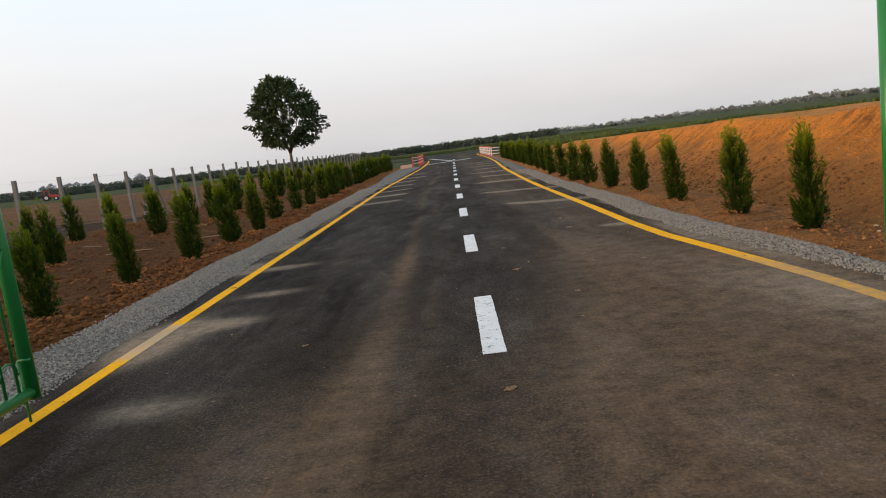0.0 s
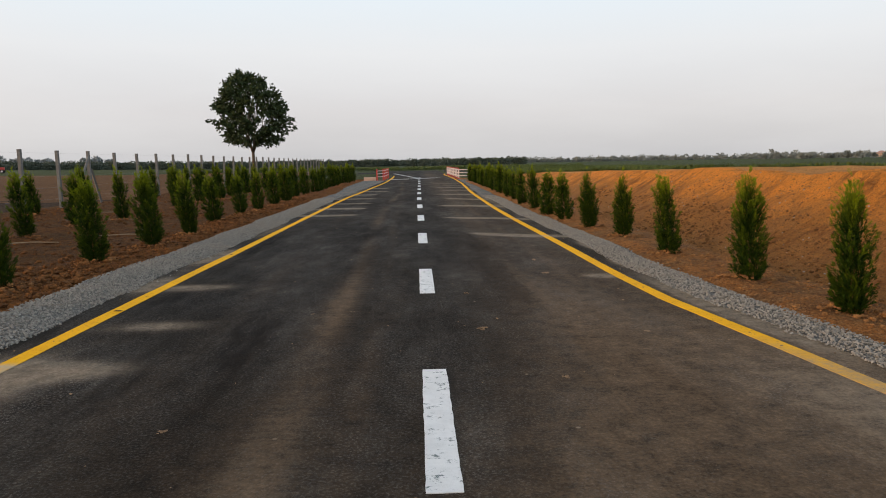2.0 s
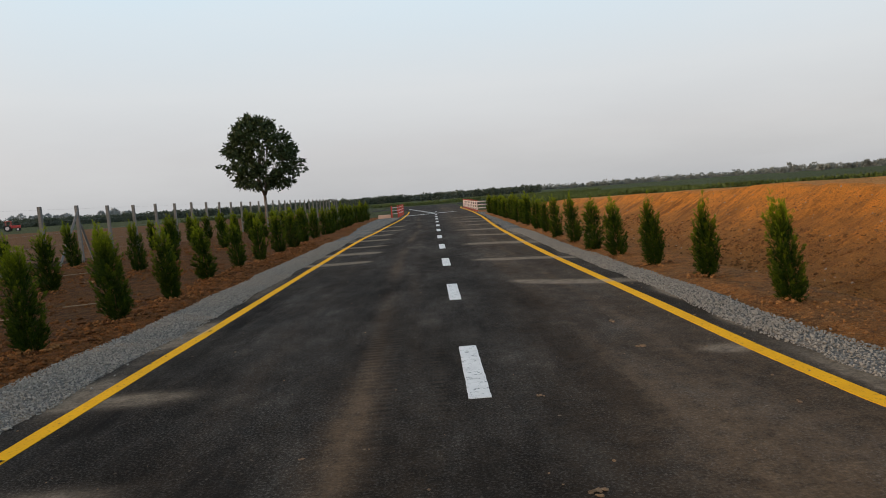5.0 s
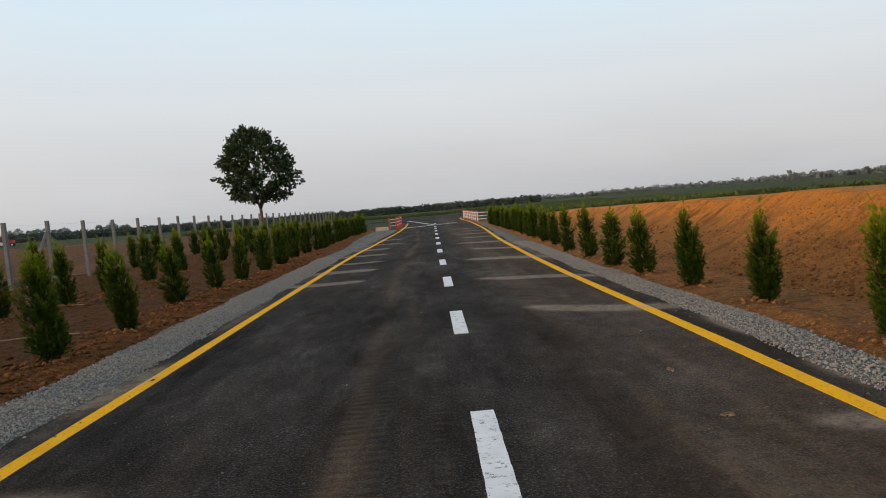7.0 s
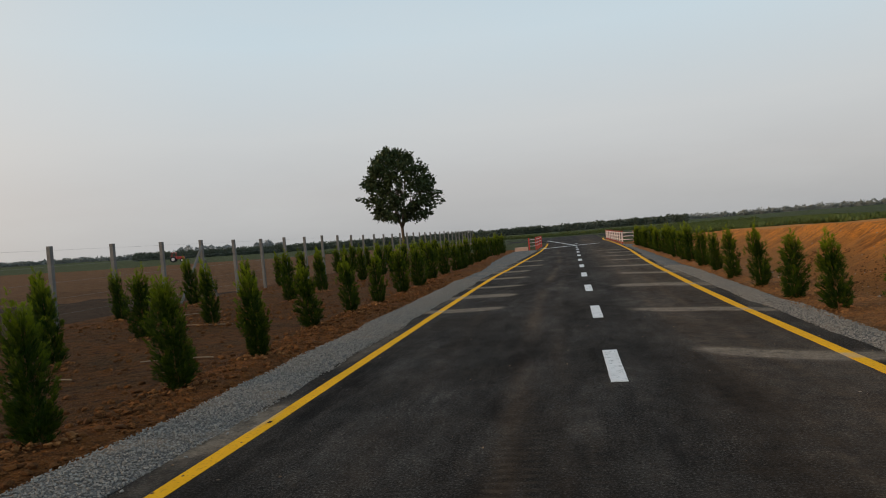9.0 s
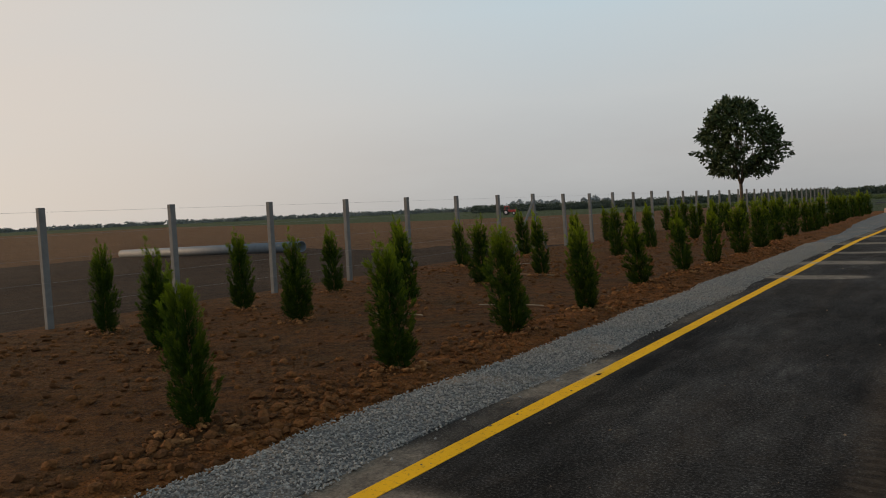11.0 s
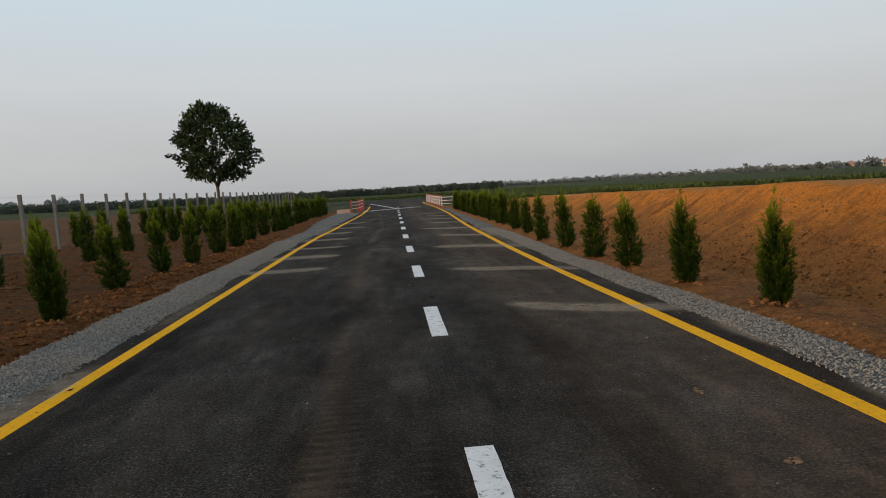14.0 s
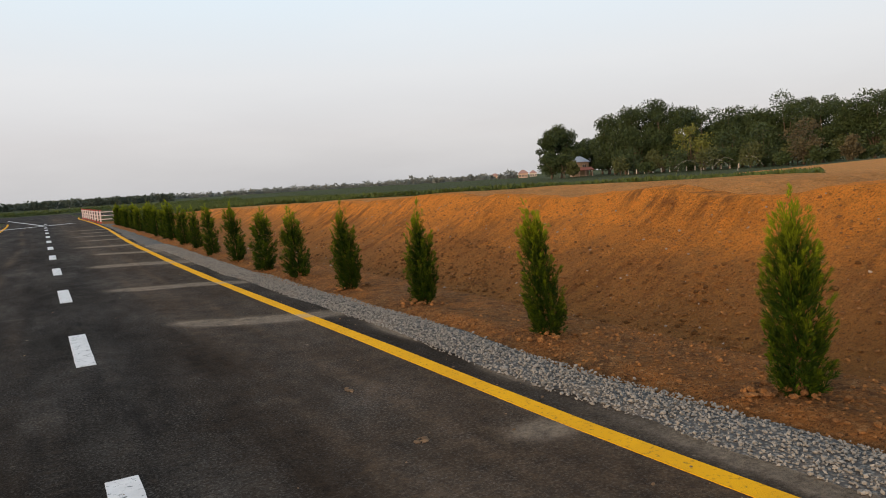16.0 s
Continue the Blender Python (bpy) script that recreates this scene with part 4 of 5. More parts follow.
def pale_stones():
    rng = np.random.RandomState(92)
    n = 700
    x, y = rng.uniform(4.4, 9.6, n), rng.uniform(6, 40, n)
    size = 0.005 + 0.026 * rng.uniform(0, 1, n) ** 2
    v, f = lumps(rng, np.stack([x, y, height(x, y) + 0.3 * size], 1), size, True, 0.8)
    tagged(mesh_object("pale_stones", v, f, M_PALE), "small pale stones and roots on the clay bank", "stones", kind="stuff")


pale_stones()


# Dark sheets along the ditch bottom: damp mud and ditch shade in one colour.
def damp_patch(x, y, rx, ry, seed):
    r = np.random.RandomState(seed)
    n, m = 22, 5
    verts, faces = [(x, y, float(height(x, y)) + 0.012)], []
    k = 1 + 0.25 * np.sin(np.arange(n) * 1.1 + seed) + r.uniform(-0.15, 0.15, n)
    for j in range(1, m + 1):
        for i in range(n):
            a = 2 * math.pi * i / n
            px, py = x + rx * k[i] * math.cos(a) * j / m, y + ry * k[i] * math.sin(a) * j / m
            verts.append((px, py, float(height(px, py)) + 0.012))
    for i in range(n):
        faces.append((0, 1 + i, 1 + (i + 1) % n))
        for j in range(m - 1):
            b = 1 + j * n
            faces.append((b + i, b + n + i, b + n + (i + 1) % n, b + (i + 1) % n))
    ob = mesh_object("damp_patch", verts, faces, M_DAMP_SHADE, smooth=True)
    return tagged(ob, "dark patch of damp mud and painted shade in the bottom of the ditch", "mud", kind="structure")


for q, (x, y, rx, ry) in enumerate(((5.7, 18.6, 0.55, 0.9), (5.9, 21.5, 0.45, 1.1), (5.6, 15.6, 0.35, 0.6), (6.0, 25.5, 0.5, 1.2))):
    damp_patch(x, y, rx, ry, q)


# ---- fence ----
def fence_post(y, brace):
    z = float(height(-13.0, y))
    ob = base("fence_post", -13.0, y, z, "square grey concrete fence post strung with thin wires", "fence post", "fence posts")
    bm = bmesh.new()
    lean = 0.02 * math.sin(y * 5)
    add_box(bm, (-0.055, -0.055, -0.2), (0.055, 0.055, 2.06), 0.008)
    for v in bm.verts:
        v.co.x += lean * max(v.co.z, 0)
    part("shaft", bm, M_CONC, ob)
    if brace:
        for s, top in ((-1, 1.85), (1, 1.35)):
            bm = bmesh.new()
            tube(bm, [(0.03, s * 0.06, top), (0.03, s * (1.75 if s < 0 else 0.8), -0.1)], 0.05, 4)
            part("brace", bm, M_CONC, ob, "slanting concrete brace")
    return ob


POST_Y = [17.85 + 2.43 * k for k in range(-5, 35)]
for y in POST_Y:
    fence_post(y, abs(y - 30.0) < 0.5)
for i, z in enumerate((0.35, 0.75, 1.15, 1.55, 1.95)):
    bm = bmesh.new()
    tube(bm, [(-12.93, POST_Y[0], z + 0.1)] + [(-12.93, y + dy, z + 0.1 - (0.012 if dy else 0)) for y in POST_Y[:-1] for dy in (1.215, 2.43)], 0.0016, 4)
    tagged(part("fence_wire", bm, M_WIRE, None), "thin galvanised wire strung between concrete posts", "wire", "fence wires")


# ---- gate ----
def gate_leaf(x, y, ang, label):
    """Free end at the origin, leaf runs along local +x to the hinge."""
    ob = base("gate_leaf", x, y, 0, label, "gate", "gate leaves", ang)
    W, H, B = 2.3, 2.35, 0.20
    bm = bmesh.new()
    tube(bm, [(0, 0, B - 0.05), (0, 0, H)], 0.05, 16)
    part("stile", bm, M_GREEN, ob, "", True)
    bm = bmesh.new()
    tube(bm, [(W, 0, 0.02), (W, 0, H)], 0.05, 16)
    part("hinge_stile", bm, M_GREEN, ob, "", True)
    for z in (B, H - 0.03):
        bm = bmesh.new()
        tube(bm, [(0.03, 0, z), (W - 0.03, 0, z)], 0.042, 14)
        part("rail", bm, M_GREEN, ob, "", True)
    for i in range(15):
        bm = bmesh.new()
        xx = 0.14 + i * 0.145
        tube(bm, [(xx, 0, B), (xx, 0, H - 0.04)], 0.011, 8)
        part("bar", bm, M_GREEN, ob, "", True)
    for i in range(7):
        bm = bmesh.new()
        xx = 0.14 + i * 0.29
        tube(bm, [(xx + 0.1 * math.cos(a) + 0.07, 0, B + 0.16 + 0.1 * math.sin(a)) for a in np.linspace(0, math.pi, 9)], 0.008, 6)
        part("bow", bm, M_GREEN, ob, "", True)
    for s in (1, -1):
        bm = bmesh.new()
        tube(bm, [(0.04, 0.02, 1.22), (0.40, 0.02, 1.22 + s * 0.62)], 0.012, 6)
        part("chevron_bar", bm, M_GREEN, ob, "", True)
    bm = bmesh.new()
    tube(bm, [(0.09, 0.0, 0.0), (0.09, 0.0, 0.45)], 0.010, 8)
    tube(bm, [(0.09, 0.0, 0.45), (0.09, 0.09, 0.45)], 0.010, 8)
    part("drop_bolt", bm, M_GREEN, ob, "", True)
    return ob


gate_leaf(-3.31, 4.52, -90, "open green steel gate leaf of round pipe and thin bars")
gate_leaf(2.76, 4.47, -72, "open green steel gate leaf with a chevron of thin bars")


# ---- bridge railings at the far end ----
def railing(pts, label, post_paint, band_paint, foot):
    ob = base("bridge_railing", pts[0][0], pts[0][1], 0.0, label, "railing", "bridge railings")
    o = Vector((pts[0][0], pts[0][1], 0))
    for i, (x, y) in enumerate(pts):
        p = Vector((x, y, 0)) - o
        bm = bmesh.new()
        add_box(bm, (p.x - 0.045, p.y - 0.045, -0.1), (p.x + 0.045, p.y + 0.045, 0.86), 0.008)
        po = part("post", bm, post_paint, ob)
        bm = bmesh.new()
        bmesh.ops.create_uvsphere(bm, u_segments=10, v_segments=6, radius=0.06, matrix=Matrix.Translation((p.x, p.y, 0.90)))
        part("knob", bm, M_RED, po, "small round knob on the post", True)
        bm = bmesh.new()
        add_box(bm, (p.x - 0.05, p.y - 0.05, 0.0), (p.x + 0.05, p.y + 0.05, foot), 0.008)
        part("band", bm, band_paint, po, "red-painted foot of the post")
        if i:
            q = Vector((*pts[i - 1], 0)) - o
            for z in (0.80, 0.55, 0.30):
                bm = bmesh.new()
                tube(bm, [(q.x, q.y, z), (p.x, p.y, z)], 0.028, 10)
                part("rail", bm, M_WHITEP, ob, "white-painted rail with a pink cast", True)
    return ob


railing([(4.3, 60.4)] + [(3.47 - 0.01 * k, 60.6 + 2.5 * k) for k in range(9)], "red and white bridge railing of posts and pipe rails", M_WHITEP, M_RED, 0.14)
railing([(-3.47, 62.2), (-2.96, 62.6), (-2.94, 65.4), (-2.9, 68.2), (-2.86, 71.0)], "red and white bridge railing beside a pinkish headwall", M_RED, M_RED, 0.36)
bm = bmesh.new()
add_box(bm, (-4.6, 62.1, -0.5), (-3.58, 62.5, 0.26), 0.03)
tagged(part("headwall", bm, M_PINKC, None), "low pinkish concrete culvert headwall beside the railing", "wall")


# ---- the lone tree ----
def branch_tree(name, x, y, z, tall, crown_r, crown_mid, n_leaf, leaf, mat, seed, label, bare=0.14, group="", lobes=26):
    rng = np.random.RandomState(seed)
    ob = base(name, x, y, z, label, "tree", group)
    bm = bmesh.new()
    fork = tall * bare * 1.25
    tr = tall * 0.022
    tube(bm, [(0, 0, -0.4), (0.02 * tall * 0.3, 0, fork * 0.5), (0, 0.1, fork)], [tr * 1.25, tr, tr * 0.85], 10)
    cents = []
    for i in range(lobes):
        a = rng.uniform(0, 2 * math.pi)
        zz = rng.uniform(-1, 1)
        rr = math.sqrt(max(0, 1 - zz * zz * 0.86)) * rng.uniform(0.35, 0.88)
        cents.append((crown_r * rr * math.cos(a), crown_r * rr * math.sin(a), crown_mid + zz * (tall - crown_mid) * 0.80 * (1 if zz > 0 else 0.86 * (crown_mid - fork) / (tall - crown_mid))))
    for c in cents[:11]:
        m = (c[0] * 0.45, c[1] * 0.45, fork + (c[2] - fork) * 0.5)
        tube(bm, [(0, 0, fork * 0.92), m, c], [tr * 0.55, tr * 0.3, tr * 0.08], 6)
    part("trunk", bm, M_BARK, ob, "", True)
    cents = np.array(cents)
    per = rng.uniform(0.55, 1.3, lobes)
    which = rng.choice(lobes, n_leaf, p=per / per.sum())
    off = rng.normal(0, 1, (n_leaf, 3))
    off /= np.linalg.norm(off, axis=1)[:, None]
    rad = crown_r * 0.34 * per[which] * rng.uniform(0.15, 1.12, n_leaf) ** 0.6
    c = cents[which] + off * rad[:, None] * np.array([1, 1, 0.8])
    d = off + rng.normal(0, 0.7, (n_leaf, 3)) + np.array([0, 0, -0.15])
    # Upper leaves of each lobe take more of the paler colour.
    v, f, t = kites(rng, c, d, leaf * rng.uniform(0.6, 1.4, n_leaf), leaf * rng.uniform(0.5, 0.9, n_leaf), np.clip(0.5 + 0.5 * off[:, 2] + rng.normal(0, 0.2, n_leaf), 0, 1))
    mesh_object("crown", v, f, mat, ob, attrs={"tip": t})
    return ob


def lone_tree(x, y, z):
    """Broad low crown, widest near its flat underside, of leafy twigs that stand out singly against the sky."""
    rng = np.random.RandomState(3)
    ob = base("broadleaf_tree", x, y, z, "lone broadleaf tree with a dense round dark-green crown", "tree")
    n = 400
    h = rng.uniform(0, 1, n) ** 0.95
    rad = np.interp(h, [0, 0.08, 0.24, 0.38, 0.53, 0.67, 0.80, 0.92, 1.0], [2.2, 3.9, 5.05, 5.2, 4.9, 4.4, 3.5, 2.3, 0.8])
    a = rng.uniform(0, 2 * math.pi, n)
    rad = rad * (1 + 0.09 * np.sin(3 * a + 9 * h) + 0.08 * np.sin(7 * a - 13 * h))
    q = rng.uniform(0.08, 1, n) ** 0.45
    q[:250] = rng.uniform(0.80, 1.05, 250)
    top = -0.9 * smooth(h, 0.45, 1.0)
    tips = np.stack([q * rad * np.cos(a) + top + 0.15, q * rad * np.sin(a), 4.0 + 10.3 * h + 0.5 * (1 - q)], 1)
    bm = bmesh.new()
    tube(bm, [(0, 0, -0.5), (0.05, 0, 1.6), (0, 0, 3.2)], [0.27, 0.21, 0.20], 10)
    limbs = []
    for k, (dx, dy, dz) in enumerate(((-1.3, 0.4, 3.6), (1.6, -0.3, 3.2), (0.2, 1.4, 4.0), (-0.4, -1.5, 3.4))):
        end = np.array((dx, dy, 3.2 + dz))
        limbs.append(end)
        tube(bm, [(0, 0, 3.0), (dx * 0.45, dy * 0.45, 3.2 + dz * 0.4), end], [0.16, 0.12, 0.08], 7)
    for tip in tips[::9]:
        b = limbs[int(np.argmin([np.linalg.norm(tip - e) for e in limbs]))]
        m = b * 0.5 + tip * 0.5 + np.array((0, 0, 0.3))
        tube(bm, [b, m, tip], [0.06, 0.035, 0.012], 5)
    part("trunk", bm, M_BARK, ob, "", True)
    per = 26
    k = np.repeat(np.arange(n), per)
    out = tips - np.array((0, 0, 7.0))
    out /= np.linalg.norm(out, axis=1)[:, None]
    c = tips[k] - out[k] * (0.75 * rng.uniform(0, 1, len(k)) ** 1.3)[:, None] + rng.normal(0, 0.20, (len(k), 3))
    d = out[k] * 0.7 + rng.normal(0, 0.75, (len(k), 3)) + np.array([0, 0, -0.12])
    # The tip value rises with height on the crown, so upper twigs are paler.
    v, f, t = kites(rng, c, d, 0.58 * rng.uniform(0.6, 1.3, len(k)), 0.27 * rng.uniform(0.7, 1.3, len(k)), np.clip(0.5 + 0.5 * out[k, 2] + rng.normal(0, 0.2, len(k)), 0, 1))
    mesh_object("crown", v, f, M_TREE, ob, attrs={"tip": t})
    return ob


lone_tree(-23.7, 105, 0.2)

# ---- woodland, house and far settlement on the plateau side ----
wood_rng = random.Random(4)


def polar(deg, dist):
    deg += 1.9
    return math.sin(radians(deg)) * dist - 0.3, math.cos(radians(deg)) * dist + 7.4


WOODS = [(37.2, 128, 12.6), (38.0, 131, 14.6), (38.7, 150, 12.0), (39.4, 166, 13.0), (40.3, 170, 12.6), (41.2, 166, 13.5), (41.7, 150, 13.2), (42.2, 134, 15.2), (43.0, 130, 16.0), (43.9, 128, 16.2), (44.9, 130, 16.6), (45.8, 128, 17.6), (46.6, 131, 18.0), (47.6, 136, 15.6), (48.6, 130, 14.0), (49.6, 136, 14.8), (50.6, 130, 14.4), (51.5, 134, 15.0), (52.6, 130, 13.0), (53.6, 134, 15.4), (54.5, 130, 17.4), (55.6, 134, 16.2), (56.8, 128, 15), (58.4, 126, 14), (60.0, 124, 14.5), (61.8, 122, 15), (63.5, 120, 14), (65.5, 118, 13), (67.5, 116, 14), (70, 114, 13)]
for i, (a, d, h) in enumerate(WOODS):
    x, y = polar(a, d * 1.33)
    h *= 0.87 if i < 6 else 0.93
    mat, lab = M_WOOD1, "tall dark-green broadleaf tree at the edge of a wood"
    branch_tree("woodland_tree", x, y, 0.5, h, h * (0.34 if i < 3 else 0.40), h * 0.48, 9000, 0.40, mat, 100 + i, lab, 0.04, "edge of the wood", 24)
for i, (a, d, h, mat, lab) in enumerate([(37.2, 121, 5.6, M_WOOD1, "dark-green bush at the foot of a tall tree"), (38.2, 120, 4.8, M_WOOD1, "dark-green bush at the foot of a tall tree"), (38.9, 116, 3.0, M_WOOD4, "low yellow-green bush beside the house"), (47.9, 118, 9.4, M_WOOD2, "yellowish-green tree in front of a dark wood"), (45.0, 119, 4.5, M_WOOD4, "olive-green bush in front of a dark wood"), (50.6, 118, 8.2, M_WOOD1, "dark-green bushy tree in front of the wood"), (53.0, 117, 9.0, M_WOOD1, "dark-green bushy tree in front of the wood"), (55.6, 112, 8.5, M_WOOD3, "half-bare brownish tree in front of the wood"), (58.6, 108, 4.4, M_WOOD3, "thin half-bare tree in front of the wood"), (43.0, 119, 5.5, M_WOOD1, "dark-green bush in front of the wood")]):
    x, y = polar(a, d * 1.33)
    branch_tree("bush", x, y, 0.5, h, h * 0.46, h * 0.52, 1800, 0.42, mat, 200 + i, lab, 0.06, "edge of the wood", 18)

for i in range(30):
    a = 41.8 + i * 1.0
    x, y = polar(a + 0.4 * math.sin(i * 7.0), 212 + 8 * math.sin(i * 3.3))
    h = 10.4 + 2.4 * math.sin(i * 1.9)
    branch_tree("woodland_tree", x, y, 0.5, h, h * 0.46, h * 0.45, 2400, 0.62, M_WOOD1, 300 + i, "dark-green broadleaf tree deep in a dense wood", 0.02, "edge of the wood", 22)
for i in range(26):
    a = 42.6 + i * 1.05
    x, y = polar(a, 150 + 5 * math.sin(i * 2.7))
    h = 3.2 + 1.4 * math.sin(i * 2.2)
    branch_tree("bush", x, y, 0.5, h, h * 0.72, h * 0.5, 900, 0.42, M_WOOD1 if i % 3 else M_WOOD4, 400 + i, "low olive-green bush at the foot of a wood", 0.02, "edge of the wood", 16)


def house(x, y, z, rz, w, d, h, roof_h, wall, roof, label, porch=False, windows=2):
    ob = base("house", x, y, z, label, "house", "", rz)
    bm = bmesh.new()
    add_box(bm, (-w / 2, -d / 2, -0.5), (w / 2, d / 2, h))
    wl = part("wall", bm, wall, ob)
    bm = bmesh.new()
    e = 0.5
    b = [bm.verts.new(p) for p in ((-w / 2 - e, -d / 2 - e, h), (w / 2 + e, -d / 2 - e, h), (w / 2 + e, d / 2 + e, h), (-w / 2 - e, d / 2 + e, h))]
    t = [bm.verts.new((-w * 0.12, 0, h + roof_h)), bm.verts.new((w * 0.12, 0, h + roof_h))]
    for f in ((b[0], b[1], t[1], t[0]), (b[1], b[2], t[1]), (b[2], b[3], t[0], t[1]), (b[3], b[0], t[0]), (b[3], b[2], b[1], b[0])):
        bm.faces.new(f)
    part("roof", bm, roof, ob)
    for i in range(windows):
        wx = (i + 0.5) / windows * w - w / 2
        bm = bmesh.new()
        add_box(bm, (wx - 0.55, -d / 2 - 0.06, h - 1.75), (wx + 0.55, -d / 2 + 0.02, h - 0.65), 0.02)
        wi = part("window", bm, M_WALLW, ob)
        for s in (-1, 1):
            bm = bmesh.new()
            add_box(bm, (wx + s * 0.26 - 0.2, -d / 2 - 0.075, h - 1.68), (wx + s * 0.26 + 0.2, -d / 2 - 0.055, h - 0.72))
            part("pane", bm, M_GLASSD, wi)
    if porch:
        bm = bmesh.new()
        v = [bm.verts.new(p) for p in ((-w / 2 - 0.3, -d / 2, h * 0.58), (w / 2 + 0.7, -d / 2, h * 0.58), (w / 2 + 1.0, -d / 2 - 2.6, h * 0.36), (-w / 2 - 0.6, -d / 2 - 2.6, h * 0.36))]
        u = [bm.verts.new(p.co - Vector((0, 0, 0.15))) for p in v]
        bm.faces.new(v), bm.faces.new(u[::-1])
        for j in range(4):
            bm.faces.new((v[j], u[j], u[(j + 1) % 4], v[(j + 1) % 4]))
        bmesh.ops.recalc_face_normals(bm, faces=bm.faces)
        part("porch_roof", bm, M_ROOFR, ob, "red tiled porch roof")
        for j in range(4):
            px = -w / 2 + j * (w + 0.6) / 3
            bm = bmesh.new()
            add_box(bm, (px - 0.14, -d / 2 - 2.5, -0.5), (px + 0.14, -d / 2 - 2.2, h * 0.38), 0.02)
            part("porch_column", bm, M_PINKC, ob)
    return ob


hx, hy = polar(39.4, 188)
house(hx, hy, 0.6, -35, 4.4, 4.4, 3.2, 1.5, M_PLASTER, M_ROOFG, "tan plastered house with a grey hipped roof and red porch", True)
for i, (a, d, w, h) in enumerate([(34.9, 330, 4.2, 1.7), (35.7, 420, 4, 1.6), (32.6, 480, 6, 1.4), (26.0, 520, 6, 1.4)]):
    x, y = polar(a, d)
    house(x, y, 0.4, -a, w, 6, h, 1.6, M_WALLW if i % 2 else M_PINKC, M_ROOFF, "small far-off house with pale walls and a red roof", False, 3)


def sprinkler(deg, dist, reach, tall):
    x, y = polar(deg, dist)
    ob = base("sprinkler", x, y, float(height(x, y)), "irrigation sprinkler throwing thin arcs of water over the crop", "sprinkler", "sprinklers", -deg)
    bm = bmesh.new()
    tube(bm, [(0, 0, -0.1), (0, 0, 0.9)], 0.03, 6)
    part("riser", bm, M_WIRE, ob)
    for sgn in (-1, 1):
        bm = bmesh.new()
        tube(bm, [(sgn * reach * q, 0, 0.9 + tall * 4 * q * (0.95 - q)) for q in np.linspace(0, 1, 14)], [0.006 + 0.02 * q for q in np.linspace(0, 1, 14)], 6)
        part("water_jet", bm, M_JET, ob, "white arc of spray", True)
    return ob


sprinkler(48.6, 118, 4.2, 1.3)
sprinkler(51.2, 118, 3.6, 1.4)
sprinkler(0.2, 138, 2.0, 1.3)
for i in range(14):
    x, y = polar(43.2 + i * 0.62, 150)
    ob = base("paddock_post", x, y, 0.4, "short whitewashed post of a paddock fence", "fence post", "paddock posts")
    bm = bmesh.new()
    add_box(bm, (-0.08, -0.08, -0.2), (0.08, 0.08, 0.7), 0.01)
    part("shaft", bm, M_WALLW, ob)


# ---- far tree lines ----
def tree_line(name, a0, a1, dist, depth, low, high, n_trees, per, leaf, mat, seed, label):
    rng = np.random.RandomState(seed)
    ang = np.radians(rng.uniform(a0, a1, n_trees))
    dd = dist + rng.uniform(-depth, depth, n_trees)
    cx, cy = np.sin(ang) * dd, np.cos(ang) * dd + 7.4
    h = low + (high - low) * rng.uniform(0, 1, n_trees) ** 2.2
    c = np.repeat(np.stack([cx, cy, height(cx, cy)], 1), per, 0)
    hh = np.repeat(h, per)
    u = rng.normal(0, 1, (n_trees * per, 3))
    u /= np.linalg.norm(u, axis=1)[:, None]
    q = u * (hh * rng.uniform(0.3, 1, len(hh)) ** 0.5)[:, None] * np.array([0.5, 0.5, 0.5])
    c = c + q
    c[:, 2] += hh * 0.5
    # Paler towards the top of each tree.
    v, f, t = kites(rng, c, u + rng.normal(0, 0.5, u.shape), leaf * rng.uniform(0.6, 1.5, len(hh)), leaf * rng.uniform(0.5, 1.0, len(hh)), np.clip(0.5 + 0.5 * u[:, 2], 0, 1))
    return tagged(mesh_object(name, v, f, mat, attrs={"tip": t}), label, "trees", kind="stuff")


tree_line("far_orchard", -34, 9, 262, 14, 2.0, 2.8, 700, 90, 0.55, M_FAR, 301, "dark line of orchard trees beyond the crossing road")
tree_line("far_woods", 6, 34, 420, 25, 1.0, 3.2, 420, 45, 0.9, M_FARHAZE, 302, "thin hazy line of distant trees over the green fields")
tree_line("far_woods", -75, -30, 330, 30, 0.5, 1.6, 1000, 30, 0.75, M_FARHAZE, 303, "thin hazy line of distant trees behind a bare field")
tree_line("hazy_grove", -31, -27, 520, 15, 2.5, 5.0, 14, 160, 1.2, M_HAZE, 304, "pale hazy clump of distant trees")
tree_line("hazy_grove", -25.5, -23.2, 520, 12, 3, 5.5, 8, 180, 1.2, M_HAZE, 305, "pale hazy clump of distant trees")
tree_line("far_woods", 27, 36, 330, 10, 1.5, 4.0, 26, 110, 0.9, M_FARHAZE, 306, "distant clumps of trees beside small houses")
tree_line("green_hedge", -20, 14, 132, 6, 0.3, 0.7, 1000, 24, 0.22, M_CROP, 307, "low green hedge-like crop beyond the crossing road")


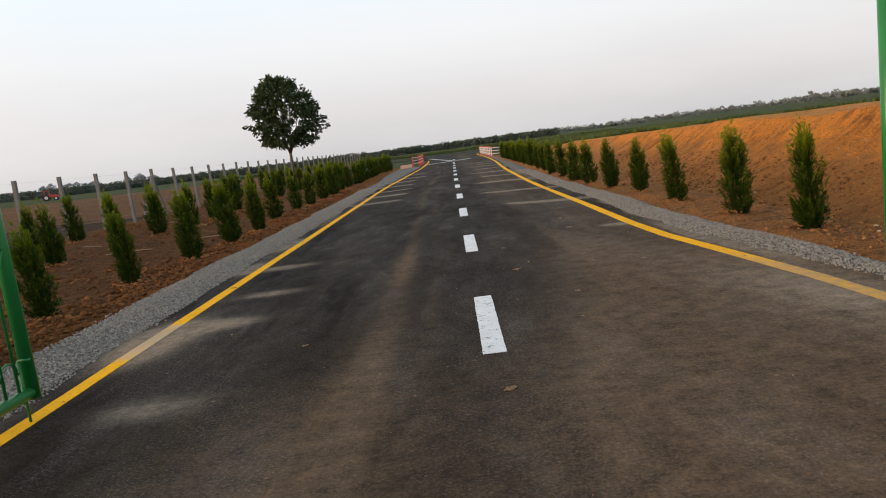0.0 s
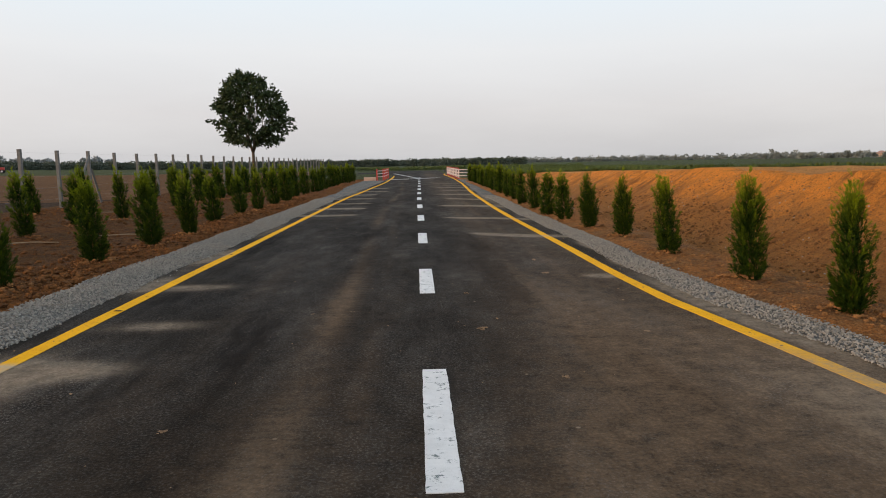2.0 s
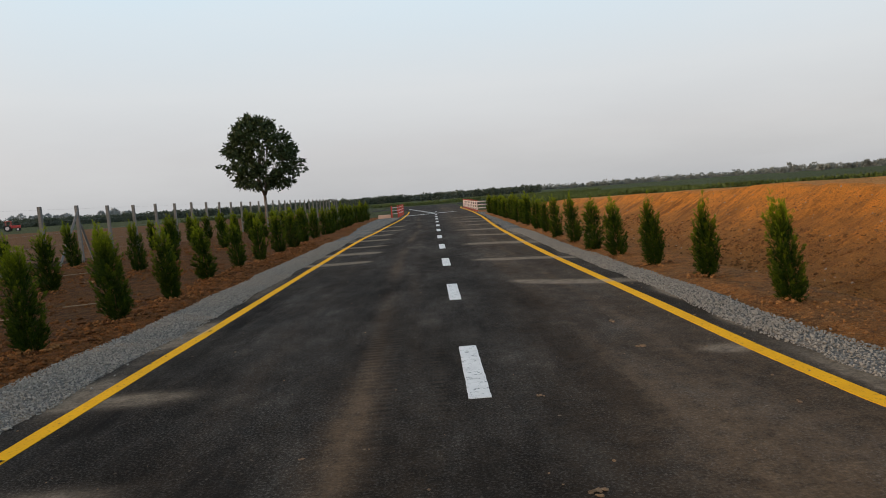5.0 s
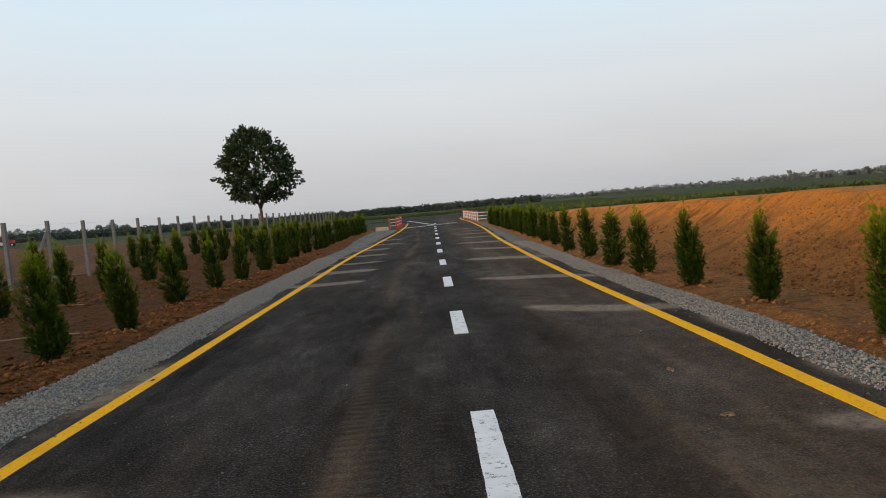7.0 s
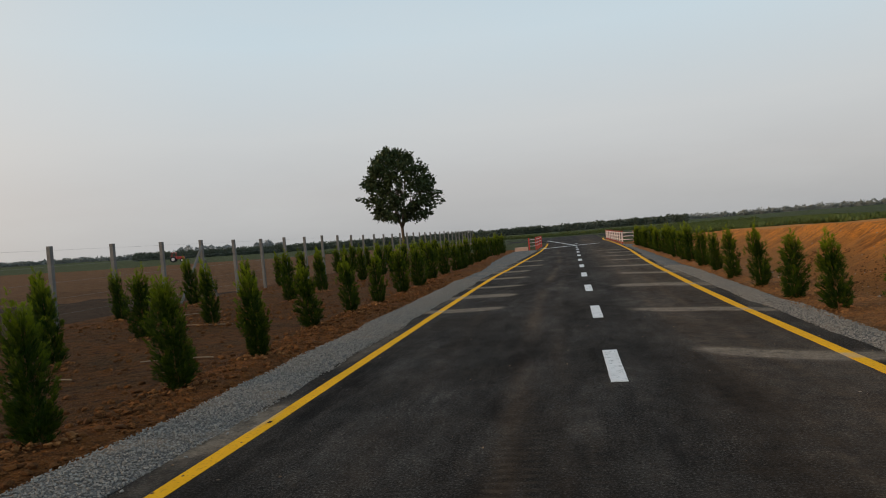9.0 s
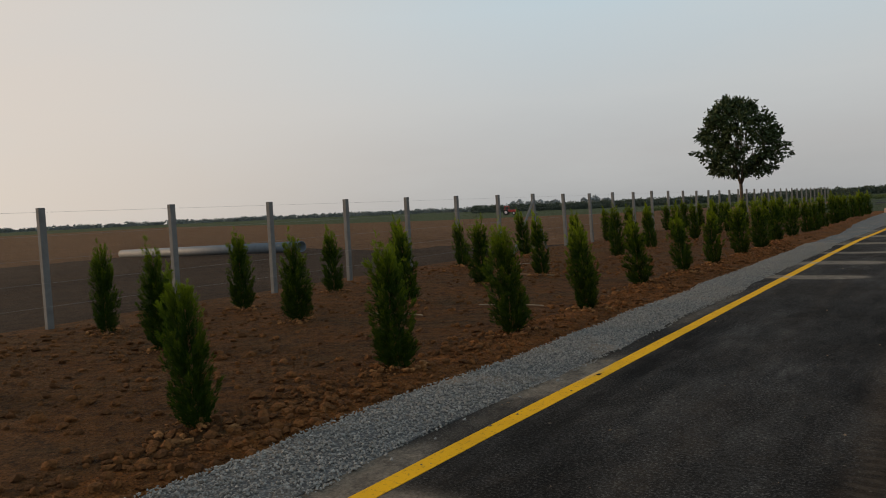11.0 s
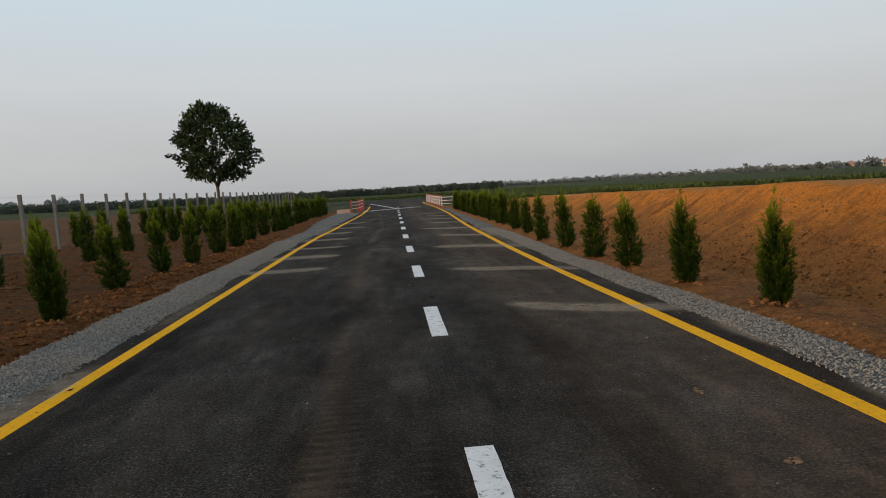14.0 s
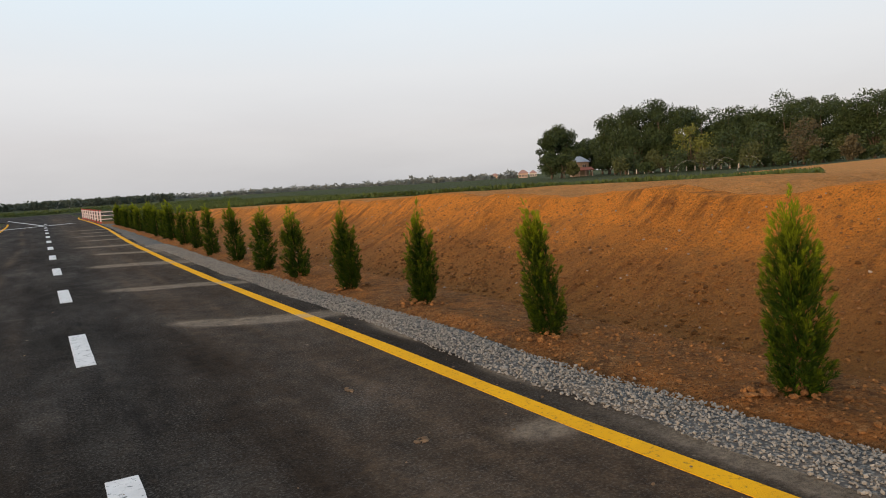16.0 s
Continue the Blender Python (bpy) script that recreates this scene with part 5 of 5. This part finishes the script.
# ---- crop on the plateau ----
def crop_rows():
    rng = np.random.RandomState(77)
    n = 70000
    y = 17 + 120 * rng.uniform(0, 1, n) ** 1.6
    x = crop_edge(y) + 30 * rng.uniform(0, 1, n) ** 2.2
    inside = x < 1.60 * y - 11.1
    x, y = x[inside], y[inside]
    n = len(x)
    z = height(x, y)
    h = 0.36 * (0.8 + 0.45 * wave(0.4 * x, 0.4 * y, 9))
    c = np.stack([x, y, z + h * rng.uniform(0, 0.8, n)], 1)
    d = rng.normal(0, 0.6, (n, 3)) + np.array([0, 0, 0.8])
    v, f, t = kites(rng, c, d, rng.uniform(0.10, 0.28, n), rng.uniform(0.07, 0.17, n), rng.uniform(0, 1, n))
    tagged(mesh_object("crop_rows", v, f, M_CROP, attrs={"tip": t}), "dense low green crop on the plateau behind bare clay", "crop", kind="stuff")


crop_rows()


# ---- pipe, tractor, canes ----
def big_pipe():
    bm = bmesh.new()
    pts = [(-26.1, 30.5), (-46.0, 32.4)]
    L = (Vector(pts[1]) - Vector(pts[0])).length
    n = 28
    rings = []
    for r, xs in ((0.27, (0, L)), (0.235, (L, 0))):
        for xx in xs:
            rings.append([bm.verts.new((xx, r * math.cos(2 * math.pi * j / n), r * math.sin(2 * math.pi * j / n))) for j in range(n)])
    rings.append(rings[0])
    for ra, rb in zip(rings, rings[1:]):
        for j in range(n):
            bm.faces.new((ra[j], ra[(j + 1) % n], rb[(j + 1) % n], rb[j]))
    bmesh.ops.recalc_face_normals(bm, faces=bm.faces)
    ob = part("pipe", bm, M_PIPE, None, "", True)
    a = math.degrees(math.atan2(pts[1][1] - pts[0][1], pts[1][0] - pts[0][0]))
    ob.matrix_basis = pose(pts[0][0], pts[0][1], float(height(*pts[0])) + 0.27, 0, 0.6, a)
    tagged(ob, "long pale blue-grey pipe lying on waste ground behind the fence", "pipe")


big_pipe()


def tractor(x, y, rz):
    ob = base("tractor", x, y, float(height(x, y)), "small red farm tractor standing in the bare field", "tractor", "", rz)
    bm = bmesh.new()
    add_box(bm, (-0.1, -0.4, 0.7), (1.7, 0.4, 1.35), 0.08)
    part("bonnet", bm, M_RED, ob)
    bm = bmesh.new()
    add_box(bm, (-1.3, -0.65, 0.8), (-0.1, 0.65, 1.4), 0.06)
    add_box(bm, (-1.25, -0.6, 2.25), (-0.1, 0.6, 2.38), 0.04)
    for sx in (-1.2, -0.15):
        for sy in (-0.55, 0.55):
            tube(bm, [(sx, sy, 1.35), (sx, sy, 2.28)], 0.04, 6)
    part("cab", bm, M_RED, ob)
    for wx, r, w in ((-0.8, 0.72, 0.38), (1.25, 0.42, 0.24)):
        for s in (-1, 1):
            bm = bmesh.new()
            tube(bm, [(wx, s * 0.55, r), (wx, s * (0.55 + w), r)], r, 20)
            wh = part("wheel", bm, M_RUBBER, ob)
            bm = bmesh.new()
            tube(bm, [(wx, s * (0.56 + w), r), (wx, s * (0.58 + w), r)], r * 0.55, 16)
            part("rim", bm, M_WHITEP, wh)
    return ob


tractor(-96.0, 166.0, 20)


def cane(x, y, length, rz):
    bm = bmesh.new()
    tube(bm, [(0, 0, 0), (length * 0.5, 0.03, 0.015), (length, -0.02, 0.0)], 0.012, 6)
    ob = part("cane", bm, M_STRAW, None)
    ob.matrix_basis = pose(x, y, float(height(x, y)) + 0.02, 0, 0, rz)
    tagged(ob, "dry pale cane lying on bare soil", "stick", "loose canes")


for x, y, ln, rz in ((-11.0, 24.6, 1.3, 15), (-8.2, 22.5, 1.6, 170), (-7.3, 17.6, 1.2, 8), (-9.9, 18.6, 1.0, 150), (-8.6, 16.2, 1.1, 5)):
    cane(x, y, ln, rz)
